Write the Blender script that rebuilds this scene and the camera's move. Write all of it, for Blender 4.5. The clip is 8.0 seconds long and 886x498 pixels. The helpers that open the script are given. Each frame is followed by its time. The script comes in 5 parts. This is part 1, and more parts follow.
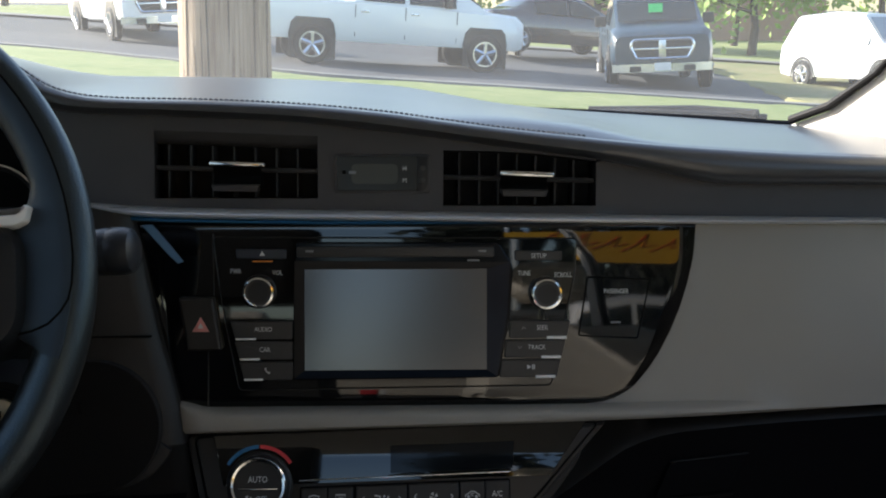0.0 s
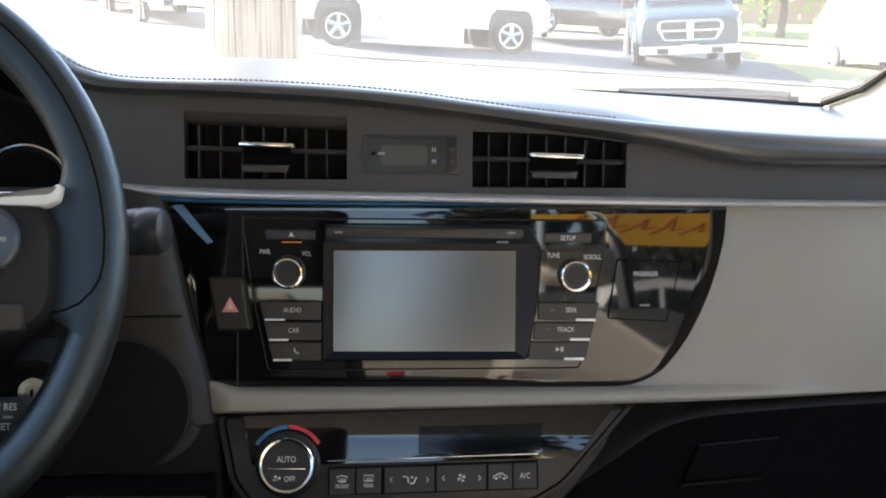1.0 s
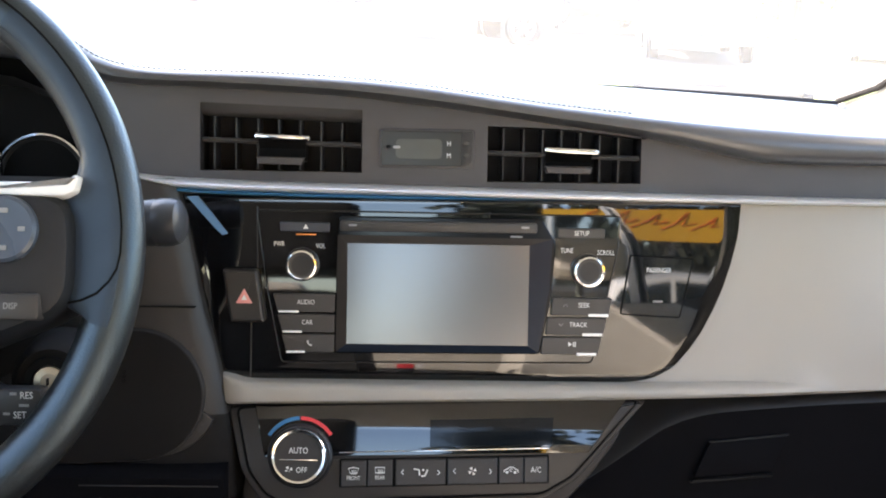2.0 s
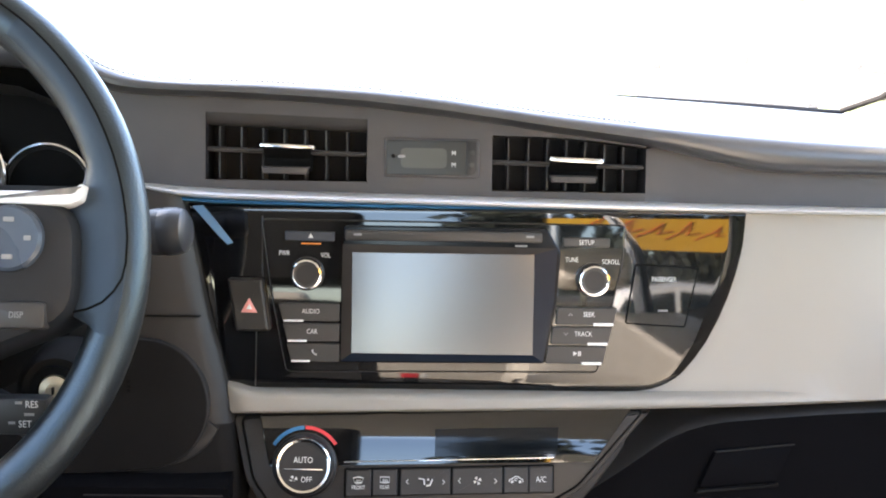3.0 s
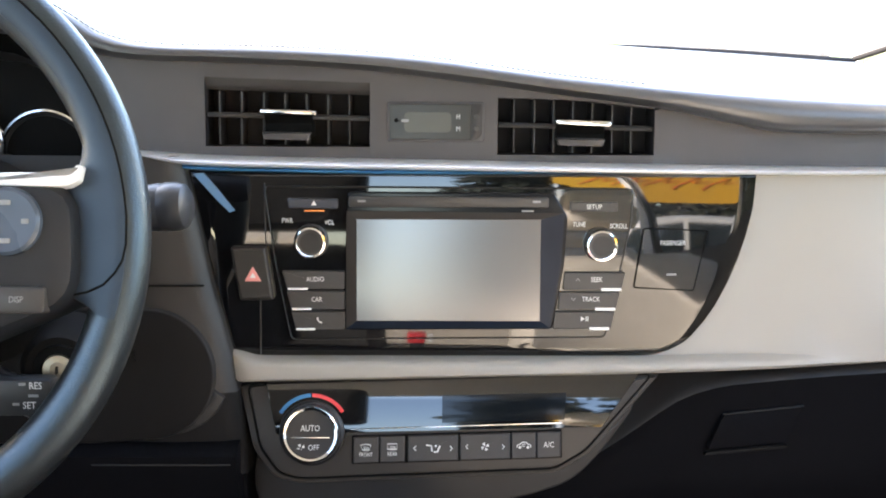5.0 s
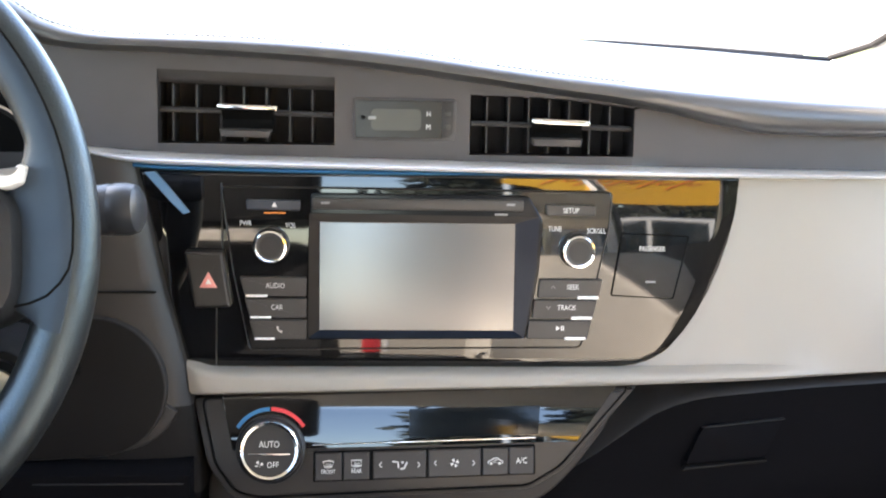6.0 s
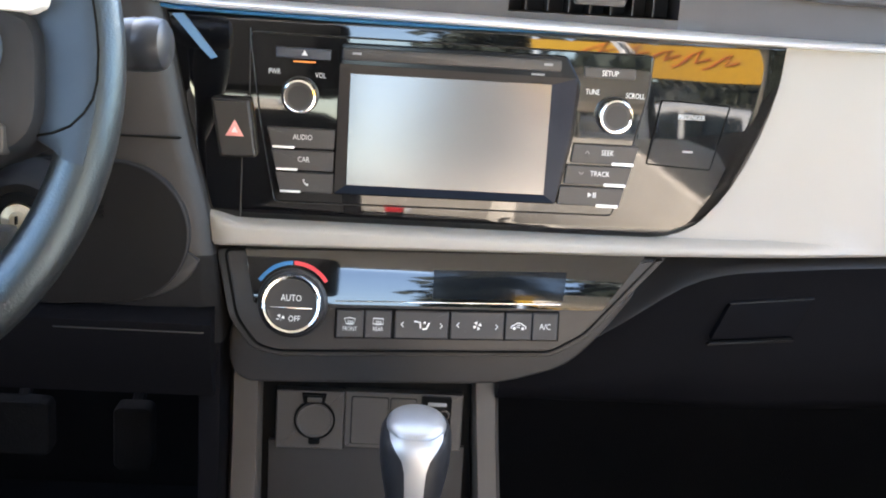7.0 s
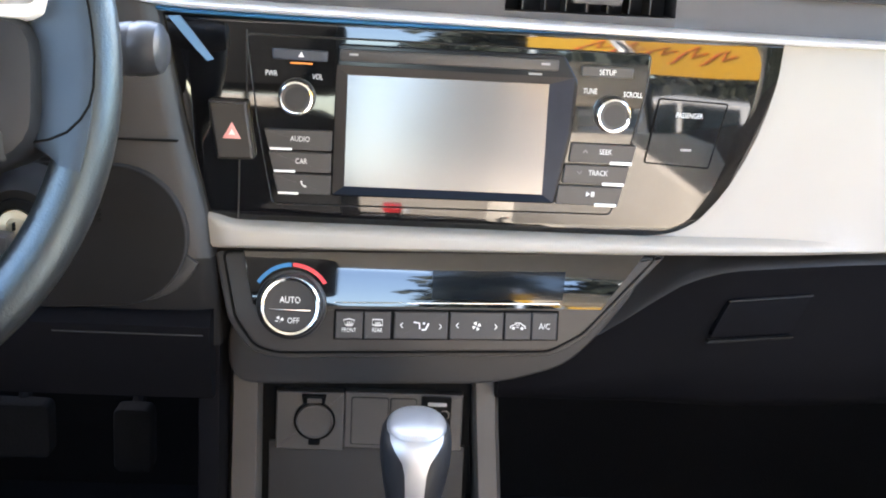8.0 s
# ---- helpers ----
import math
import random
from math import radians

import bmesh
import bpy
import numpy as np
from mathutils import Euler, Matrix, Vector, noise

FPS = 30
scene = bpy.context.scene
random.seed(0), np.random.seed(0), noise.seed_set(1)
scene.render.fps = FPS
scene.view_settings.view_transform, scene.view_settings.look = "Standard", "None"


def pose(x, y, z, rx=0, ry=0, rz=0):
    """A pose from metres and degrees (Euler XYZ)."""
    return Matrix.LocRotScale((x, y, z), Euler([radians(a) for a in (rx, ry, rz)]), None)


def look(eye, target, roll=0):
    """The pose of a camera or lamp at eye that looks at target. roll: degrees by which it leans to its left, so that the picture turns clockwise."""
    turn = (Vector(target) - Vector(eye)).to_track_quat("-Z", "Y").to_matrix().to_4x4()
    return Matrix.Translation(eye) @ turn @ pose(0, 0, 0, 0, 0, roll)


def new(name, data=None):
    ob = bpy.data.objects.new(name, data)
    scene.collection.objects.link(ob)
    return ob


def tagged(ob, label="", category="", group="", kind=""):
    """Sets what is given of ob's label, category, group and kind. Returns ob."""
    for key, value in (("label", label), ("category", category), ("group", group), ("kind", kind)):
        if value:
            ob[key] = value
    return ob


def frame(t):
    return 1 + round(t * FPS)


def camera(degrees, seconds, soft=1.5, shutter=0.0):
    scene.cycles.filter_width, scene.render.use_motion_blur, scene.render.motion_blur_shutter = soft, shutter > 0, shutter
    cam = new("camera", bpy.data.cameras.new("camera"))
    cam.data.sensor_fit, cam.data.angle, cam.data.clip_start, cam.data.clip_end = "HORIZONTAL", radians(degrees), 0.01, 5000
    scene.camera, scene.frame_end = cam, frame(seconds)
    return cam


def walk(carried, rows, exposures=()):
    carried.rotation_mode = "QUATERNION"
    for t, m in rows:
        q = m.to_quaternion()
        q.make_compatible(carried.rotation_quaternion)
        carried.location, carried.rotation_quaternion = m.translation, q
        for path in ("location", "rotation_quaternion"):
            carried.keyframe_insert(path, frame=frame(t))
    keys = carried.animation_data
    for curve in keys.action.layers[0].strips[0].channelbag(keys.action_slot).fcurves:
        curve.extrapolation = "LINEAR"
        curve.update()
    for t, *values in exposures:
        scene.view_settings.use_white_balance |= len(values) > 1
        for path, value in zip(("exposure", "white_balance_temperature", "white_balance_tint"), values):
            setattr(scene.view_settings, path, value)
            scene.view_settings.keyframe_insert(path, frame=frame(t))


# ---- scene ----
# All of the car's own things are laid out in the dashboard's frame: x to the car's right, y ahead, z along
# the face of the centre stack, which leans back by nine degrees; SET carries them into the world.
SET = pose(0, 0, 0.95, -9, 0, 0)

cam = camera(41.98, 8.0, soft=1.92, shutter=0.3)


def eye(t, x, y, z, yaw, pitch, roll):
    """A camera row from a place and radians, in the dashboard's frame."""
    ahead = Vector((-math.sin(yaw) * math.cos(pitch), math.cos(yaw) * math.cos(pitch), math.sin(pitch)))
    at = Vector((x, y, z))
    return t, SET @ look(at, at + ahead, math.degrees(roll))


PATH = [
    eye(0.0, -0.0093, -0.8681, 0.0965, -0.0519, -0.0505, 0.0009),
    eye(0.5, -0.0120, -0.8682, 0.0988, -0.0395, -0.0615, 0.0127),
    eye(1.0, -0.0123, -0.8663, 0.0959, -0.0304, -0.0659, 0.0048),
    eye(1.5, -0.0141, -0.8677, 0.0984, -0.0240, -0.0750, 0.0155),
    eye(3.0, -0.0165, -0.8683, 0.0976, -0.0189, -0.0652, 0.0158),
    eye(3.5, -0.0153, -0.8683, 0.0958, -0.0133, -0.0604, 0.0219),
    eye(4.0, -0.0158, -0.8675, 0.0983, -0.0132, -0.0631, 0.0150),
    eye(4.2, -0.0181, -0.8652, 0.1057, -0.0154, -0.0730, 0.0152),
    eye(5.3, -0.0130, -0.8336, 0.1348, -0.0199, -0.1373, -0.0042),
    eye(5.5, -0.0086, -0.8045, 0.1424, -0.0338, -0.1371, -0.0178),
    eye(5.7, -0.0261, -0.7961, 0.1416, -0.0613, -0.1443, 0.0053),
    eye(6.0, -0.0319, -0.8048, 0.1286, -0.0624, -0.1351, 0.0167),
    eye(6.2, -0.0350, -0.8083, 0.1194, -0.0520, -0.1378, 0.0318),
    eye(6.3, -0.0355, -0.8092, 0.1191, -0.0484, -0.1528, 0.0444),
    eye(6.5, -0.0362, -0.8035, 0.1116, -0.0532, -0.1795, 0.0355),
    eye(6.7, -0.0365, -0.7997, 0.1071, -0.0472, -0.1903, 0.0549),
    eye(7.0, -0.0367, -0.7901, 0.1046, -0.0485, -0.2310, 0.0606),
    eye(7.5, -0.0372, -0.7910, 0.1071, -0.0479, -0.2313, 0.0599),
    eye(8.0, -0.0370, -0.7880, 0.1094, -0.0502, -0.2369, 0.0524),
]
walk(cam, PATH, [(0.0, 1.5, 6550, 11), (0.5, 2.25, 6750, 13), (1.0, 2.9, 6900, 14), (1.5, 3.5, 7000, 16), (3.0, 4.27, 6990, 17), (4.2, 4.36, 6990, 17), (5.3, 4.3, 6980, 16), (6.5, 4.53, 6860, 16), (8.0, 4.96, 6740, 16)])

# ---- light ----
SUN_FROM = Vector((-0.88, 0.42, 0.415)).normalized()
world = bpy.data.worlds.new("daylight")
scene.world = world
world.use_nodes = True
wt = world.node_tree
sky = wt.nodes.new("ShaderNodeTexSky")
sky.sky_type = "NISHITA"
sky.sun_disc = False
sky.sun_elevation = math.asin(SUN_FROM.z)
sky.sun_rotation = math.atan2(SUN_FROM.x, SUN_FROM.y)
wt.links.new(sky.outputs[0], wt.nodes["Background"].inputs[0])
wt.nodes["Background"].inputs[1].default_value = 0.15
sun = new("sun", bpy.data.lights.new("sun", "SUN"))
sun.data.energy, sun.data.angle, sun.data.color = 5.0, radians(0.6), (1, 0.95, 0.88)
sun.matrix_world = look(SUN_FROM * 30, (0, 0, 0))


# ---- materials ----
def material(name, color, rough=0.5, metal=0.0, vary=0.15, scale=60.0, bump=0.0, bump_scale=900.0, coat=0.0, coat_rough=0.03,
             rough_vary=0.1, second=None, spec=0.5, emit=0.0, stretch=1.0, tint=None, coat_ior=1.5, ior=1.5):
    """A surface with two scales of colour change, a varying gloss and a fine relief."""
    m = bpy.data.materials.new(name)
    m.use_nodes = True
    t = m.node_tree
    n, link = t.nodes, t.links.new
    b = n["Principled BSDF"]
    pos = n.new("ShaderNodeTexCoord")
    place = n.new("ShaderNodeMapping")
    place.inputs["Scale"].default_value = (1, 1, stretch)
    link(pos.outputs["Object"], place.inputs["Vector"])
    big, small = n.new("ShaderNodeTexNoise"), n.new("ShaderNodeTexNoise")
    for tex, s in ((big, scale / 8), (small, scale)):
        tex.inputs["Scale"].default_value = s
        tex.inputs["Detail"].default_value = 4
        link(place.outputs[0], tex.inputs["Vector"])
    mixf = n.new("ShaderNodeMath")
    mixf.operation = "ADD"
    link(big.outputs[0], mixf.inputs[0])
    link(small.outputs[0], mixf.inputs[1])
    ramp = n.new("ShaderNodeMapRange")
    ramp.inputs[1].default_value, ramp.inputs[2].default_value = 0.65, 1.35
    link(mixf.outputs[0], ramp.inputs[0])
    mix = n.new("ShaderNodeMix")
    mix.data_type = "RGBA"
    lo = second or tuple(c * (1 - vary) for c in color)
    mix.inputs[6].default_value = (*lo, 1)
    mix.inputs[7].default_value = (*color, 1)
    link(ramp.outputs[0], mix.inputs[0])
    link(mix.outputs[2], b.inputs["Base Color"])
    rr = n.new("ShaderNodeMapRange")
    rr.inputs[1].default_value, rr.inputs[2].default_value = 0.3, 0.7
    rr.inputs[3].default_value = max(0.0, rough * (1 - rough_vary))
    rr.inputs[4].default_value = min(1.0, rough * (1 + rough_vary))
    link(big.outputs[0], rr.inputs[0])
    link(rr.outputs[0], b.inputs["Roughness"])
    b.inputs["Metallic"].default_value = metal
    b.inputs["Specular IOR Level"].default_value = spec
    b.inputs["Coat Weight"].default_value = coat
    b.inputs["Coat IOR"].default_value = coat_ior
    b.inputs["IOR"].default_value = ior
    if tint:
        b.inputs["Specular Tint"].default_value = (*tint, 1)
    b.inputs["Coat Roughness"].default_value = coat_rough
    if emit:
        link(mix.outputs[2], b.inputs["Emission Color"])
        b.inputs["Emission Strength"].default_value = emit
    if bump:
        fine = n.new("ShaderNodeTexNoise")
        fine.inputs["Scale"].default_value = bump_scale
        fine.inputs["Detail"].default_value = 2
        link(place.outputs[0], fine.inputs["Vector"])
        bm_ = n.new("ShaderNodeBump")
        bm_.inputs["Strength"].default_value = bump
        bm_.inputs["Distance"].default_value = 0.3 / bump_scale
        link(fine.outputs[0], bm_.inputs["Height"])
        link(bm_.outputs[0], b.inputs["Normal"])
    return m


def glass(name, tint=(0.93, 0.96, 0.95), film=0.0):
    """A thin clear pane: it lets light through and mirrors by Fresnel; film: a share of pale veil that imitates glare.
    """
    m = bpy.data.materials.new(name)
    m.use_nodes = True
    t = m.node_tree
    n, link = t.nodes, t.links.new
    n.remove(n["Principled BSDF"])
    clear, gloss, facing, fres, mix = (n.new("ShaderNodeBsdfTransparent"), n.new("ShaderNodeBsdfGlossy"), n.new("ShaderNodeLayerWeight"),
                                       n.new("ShaderNodeMath"), n.new("ShaderNodeMixShader"))
    clear.inputs[0].default_value = (*tint, 1)
    gloss.inputs["Roughness"].default_value = 0.01
    facing.inputs[0].default_value = 0.5
    fres.operation = "POWER"
    fres.inputs[1].default_value = 5.0
    link(facing.outputs["Facing"], fres.inputs[0])
    link(fres.outputs[0], mix.inputs[0])
    link(clear.outputs[0], mix.inputs[1])
    link(gloss.outputs[0], mix.inputs[2])
    last = mix
    if film:
        veil, noise_tex, ramp, add = (n.new("ShaderNodeBsdfTranslucent"), n.new("ShaderNodeTexNoise"),
                                      n.new("ShaderNodeMapRange"), n.new("ShaderNodeMixShader"))
        veil.inputs[0].default_value = (0.7, 0.7, 0.68, 1)
        noise_tex.inputs["Scale"].default_value = 7
        noise_tex.inputs["Detail"].default_value = 8
        ramp.inputs[1].default_value, ramp.inputs[2].default_value = 0.35, 0.75
        ramp.inputs[3].default_value, ramp.inputs[4].default_value = film * 0.8, film * 1.2
        link(noise_tex.outputs[0], ramp.inputs[0])
        link(ramp.outputs[0], add.inputs[0])
        link(mix.outputs[0], add.inputs[1])
        link(veil.outputs[0], add.inputs[2])
        last = add
    link(last.outputs[0], n["Material Output"].inputs[0])
    return m


M = {
    "pad": material("soft_charcoal_pad", (0.050, 0.051, 0.056), 0.34, bump=0.3, bump_scale=1600, scale=25, spec=0.9, coat=0.36, coat_rough=0.28),
    "face": material("charcoal_moulded_plastic", (0.066, 0.0615, 0.064), 0.5, bump=0.25, bump_scale=2200, scale=40),
    "dark": material("black_plastic", (0.016, 0.016, 0.017), 0.45, bump=0.2, bump_scale=2000),
    # near black: serves black parts and puts the shade of recesses into colour
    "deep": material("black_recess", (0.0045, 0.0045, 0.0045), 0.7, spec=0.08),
    "vane": material("vent_vane_plastic", (0.030, 0.0285, 0.030), 0.45),
    "gloss": material("piano_black_lacquer", (0.004, 0.004, 0.0045), 0.03, coat=0.3, scale=15, spec=0.6),
    "silver": material("satin_silver_trim", (0.84, 0.85, 0.88), 0.31, metal=0.6, vary=0.06, scale=200),
    "chrome": material("bright_chrome", (0.82, 0.83, 0.84), 0.10, metal=1.0, vary=0.03),
    "beige": material("light_grey_beige_skin", (0.328, 0.310, 0.281), 0.48, bump=0.3, bump_scale=1400, vary=0.05, scale=18),
    "button": material("dark_button_plastic", (0.042, 0.039, 0.038), 0.42, scale=120),
    "bezel": material("screen_bezel_black", (0.007, 0.008, 0.011), 0.12, scale=50, spec=0.22),
    "screen": material("touch_screen_glass", (0.088, 0.090, 0.095), 0.15, scale=8, rough_vary=0.05, spec=0.5, tint=(0.98, 0.93, 0.89), ior=2.05),
    "lcd": material("clock_display_glass", (0.021, 0.0205, 0.019), 0.2, spec=0.4, tint=(1.0, 0.9, 0.8)),
    "window": material("display_window_glass", (0.006, 0.008, 0.011), 0.06, spec=0.25),
    "satin": material("brushed_satin_silver", (0.42, 0.435, 0.455), 0.44, metal=0.85, vary=0.05, scale=200),
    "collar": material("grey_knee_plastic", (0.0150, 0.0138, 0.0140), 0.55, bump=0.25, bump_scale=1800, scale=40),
    # darker copy of the knee plastic that holds the shade in its colour
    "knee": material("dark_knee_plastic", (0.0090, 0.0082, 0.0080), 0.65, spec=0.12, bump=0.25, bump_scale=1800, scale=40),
    "trim_dark": material("charcoal_door_trim", (0.045, 0.043, 0.042), 0.7, bump=0.3, bump_scale=900),
    "headrest": material("black_headrest_cloth", (0.008, 0.008, 0.0085), 0.9, bump=0.4, bump_scale=800),
    "console": material("grey_console_plastic", (0.060, 0.052, 0.045), 0.5, bump=0.2, bump_scale=2000, scale=40),
    "vent_in": material("vent_housing_plastic", (0.058, 0.052, 0.052), 0.55),
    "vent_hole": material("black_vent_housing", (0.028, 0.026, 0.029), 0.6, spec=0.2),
    "hood": material("vent_hood_plastic", (0.058, 0.054, 0.053), 0.55, bump=0.2, bump_scale=2200, scale=40),
    "lcd_face": material("pale_olive_lcd", (0.068, 0.069, 0.060), 0.22, spec=0.4, tint=(1.0, 0.9, 0.8)),
    "bright": material("pale_silver_hub_trim", (0.90, 0.90, 0.90), 0.35, metal=0.15, vary=0.03),
    # the blue of a reflection, put into a colour
    "blue_edge": material("glossy_blue_edge", (0.065, 0.26, 0.52), 0.25, metal=0.4, vary=0.1, scale=30),
    "blade": material("blue_silver_blade", (0.085, 0.20, 0.355), 0.4, metal=0.25, vary=0.06),
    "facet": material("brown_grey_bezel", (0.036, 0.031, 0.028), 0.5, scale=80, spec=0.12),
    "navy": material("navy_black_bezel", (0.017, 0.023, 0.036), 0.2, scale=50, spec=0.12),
    "ink": material("white_marking", (0.75, 0.75, 0.74), 0.5),
    "dim": material("grey_marking", (0.28, 0.28, 0.28), 0.5),
    "red": material("red_marking", (0.75, 0.05, 0.06), 0.4),
    "blue": material("blue_marking", (0.03, 0.20, 0.43), 0.4),
    "hazard": material("hazard_triangle_red", (0.80, 0.31, 0.28), 0.4),
    # the blue specular tint colours the rim's sheen as sky light would
    "leather": material("black_leather", (0.0150, 0.0150, 0.0152), 0.35, spec=0.9, tint=(0.60, 0.82, 1.0), bump=0.5, bump_scale=700, scale=60),
    "thread": material("grey_stitching", (0.30, 0.31, 0.33), 0.7),
    "hub": material("steering_hub_plastic", (0.013, 0.0145, 0.018), 0.5, spec=0.35, bump=0.2, bump_scale=1500),
    # the blue light on the spokes is put into colour and tint
    "spoke": material("steering_spoke_trim", (0.033, 0.044, 0.060), 0.5, spec=0.45, tint=(0.55, 0.78, 1.0), bump=0.15, bump_scale=1500),
    "climate": material("climate_surround_plastic", (0.0230, 0.0198, 0.0178), 0.48, bump=0.2, bump_scale=2000, scale=40),
    "flat_key": material("black_key_plastic", (0.0180, 0.0160, 0.0150), 0.42, scale=120),
    "thumb": material("blue_grey_thumb_switch", (0.052, 0.068, 0.094), 0.26, scale=80),
    "key_navy": material("navy_grey_key_plastic", (0.034, 0.040, 0.055), 0.36, scale=120),
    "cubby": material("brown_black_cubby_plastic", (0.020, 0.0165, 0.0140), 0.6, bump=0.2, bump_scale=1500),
    "key_metal": material("worn_brassy_metal", (0.55, 0.50, 0.40), 0.35, metal=0.7, vary=0.2, scale=300),
    "stalk": material("slate_grey_stalk_plastic", (0.030, 0.034, 0.041), 0.38, bump=0.15, bump_scale=1800),
    "led": material("amber_indicator", (0.9, 0.28, 0.05), 0.4, emit=0.007),
    "carpet": material("black_carpet", (0.006, 0.006, 0.0065), 0.95, spec=0.1, bump=0.8, bump_scale=500),
    # darkened far down: the shade low in the cabin is put into this colour
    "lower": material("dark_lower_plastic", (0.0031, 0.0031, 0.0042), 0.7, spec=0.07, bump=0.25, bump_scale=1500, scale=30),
    "seat": material("beige_seat_cloth", (0.62, 0.57, 0.50), 0.85, bump=0.5, bump_scale=800),
    "seat_dark": material("black_seat_cover", (0.006, 0.006, 0.0065), 0.9),
    "lining": material("grey_roof_lining", (0.70, 0.66, 0.59), 0.9, bump=0.3, bump_scale=700),
    "pillar": material("pale_pillar_trim", (0.62, 0.60, 0.56), 0.6, bump=0.2, bump_scale=900),
    "frit": material("black_glass_edge", (0.005, 0.005, 0.006), 0.6, spec=0.2),
    # the film is a pale veil, added to wash out the view like glare
    "pane": glass("windshield_glass", film=0.075),
    "side_pane": glass("side_window_glass", (0.475, 0.482, 0.472)),
    "tinted": glass("tinted_rear_glass", (0.54, 0.59, 0.66)),
}


# ---- mesh tools ----
def mesh_of(name, bm, mat, angle=32):
    me = bpy.data.meshes.new(name)
    bmesh.ops.recalc_face_normals(bm, faces=bm.faces)
    bm.to_mesh(me)
    bm.free()
    me.materials.append(mat)
    for p in me.polygons:
        p.use_smooth = True
    me.set_sharp_from_angle(angle=radians(angle))
    return me


def thing(name, label, category, at=None, group="", kind=""):
    ob = new(name)
    ob.empty_display_size = 0.05
    ob.matrix_world = SET if at is None else at
    return tagged(ob, label, category, group, kind)


def part(name, bm, mat, parent, label="", angle=32):
    ob = new(name, mesh_of(name, bm, mat, angle))
    ob.parent = parent
    return tagged(ob, label) if label else ob


def single(name, bm, mat, label, category, at=None, kind="", group="", angle=32):
    ob = new(name, mesh_of(name, bm, mat, angle))
    ob.matrix_world = SET if at is None else at
    return tagged(ob, label, category, group, kind)


def loft(rows, bm=None, closed=False, caps=False):
    """A skin over rows of points; closed: each row is a ring; caps: the first and last rings are filled."""
    bm = bm or bmesh.new()
    vs = [[bm.verts.new(p) for p in row] for row in rows]
    for a, b in zip(vs, vs[1:]):
        k = len(a)
        for i in range(k if closed else k - 1):
            j = (i + 1) % k
            bm.faces.new((a[i], a[j], b[j], b[i]))
    if caps:
        bm.faces.new(vs[0])
        bm.faces.new(vs[-1])
    return bm


def inset(outline, d):
    """The outline moved inwards by d, corner by corner."""
    pts = [Vector(p) for p in outline]
    n = len(pts)
    area = sum(pts[i].x * pts[(i + 1) % n].y - pts[(i + 1) % n].x * pts[i].y for i in range(n))
    s = 1 if area > 0 else -1
    out = []
    for i in range(n):
        a, b, c = pts[i - 1], pts[i], pts[(i + 1) % n]
        n1 = Vector((-(b - a).y, (b - a).x)).normalized()
        n2 = Vector((-(c - b).y, (c - b).x)).normalized()
        m = (n1 + n2)
        m = m / max(0.35, m.dot(n1)) if m.length > 1e-6 else n1
        out.append(b + m * d * s)
    return [tuple(p) for p in out]


def rounded(outline, r, seg=4):
    """The outline with each corner rounded by about r."""
    pts = [Vector(p) for p in outline]
    n, out = len(pts), []
    for i in range(n):
        a, b, c = pts[i - 1], pts[i], pts[(i + 1) % n]
        k = min(r, (a - b).length * 0.45, (c - b).length * 0.45)
        p, q = b + (a - b).normalized() * k, b + (c - b).normalized() * k
        for j in range(seg + 1):
            u = j / seg
            out.append(tuple((1 - u) ** 2 * p + 2 * u * (1 - u) * b + u * u * q))
    return out


def plate(outline, front, back, bevel=0.0008, bm=None, lean=None):
    """A plate with an (x, z) outline, its face at y = front, its rim rounded; lean(x, z): added to y."""
    bm = bm or bmesh.new()
    f = lean or (lambda x, z: 0.0)
    rings = [(bevel, front), (bevel * 0.3, front + bevel * 0.3), (0, front + bevel), (0, back)]
    rows = [[(x, y + f(x, z), z) for x, z in (inset(outline, d) if d else outline)] for d, y in rings]
    loft(rows, bm, closed=True, caps=True)
    return bm


def rect(x0, z0, x1, z1):
    return [(x0, z0), (x1, z0), (x1, z1), (x0, z1)]


def box(x0, y0, z0, x1, y1, z1, bevel=0.0, bm=None, seg=2):
    bm = bm or bmesh.new()
    made = bmesh.ops.create_cube(bm, size=1, matrix=Matrix.LocRotScale(
        ((x0 + x1) / 2, (y0 + y1) / 2, (z0 + z1) / 2), None, (abs(x1 - x0), abs(y1 - y0), abs(z1 - z0))))
    if bevel:
        edges = list({e for v in made["verts"] for e in v.link_edges})
        bmesh.ops.bevel(bm, geom=edges, offset=bevel, segments=seg, affect="EDGES", profile=0.6)
    return bm


def turned(profile, at, axis=(0, -1, 0), seg=40, bm=None):
    """A lathe body: rows of (radius, height along axis) round the axis through at."""
    q = Vector((0, 0, 1)).rotation_difference(Vector(axis)).to_matrix()
    rows = []
    for r, h in profile:
        rows.append([Vector(at) + q @ Vector((r * math.cos(a), r * math.sin(a), h))
                     for a in (2 * math.pi * i / seg for i in range(seg))])
    if profile[-1][0] > 0.0015:
        return loft(rows + [rows[0]], bm, closed=True)
    return loft(rows, bm, closed=True, caps=True)


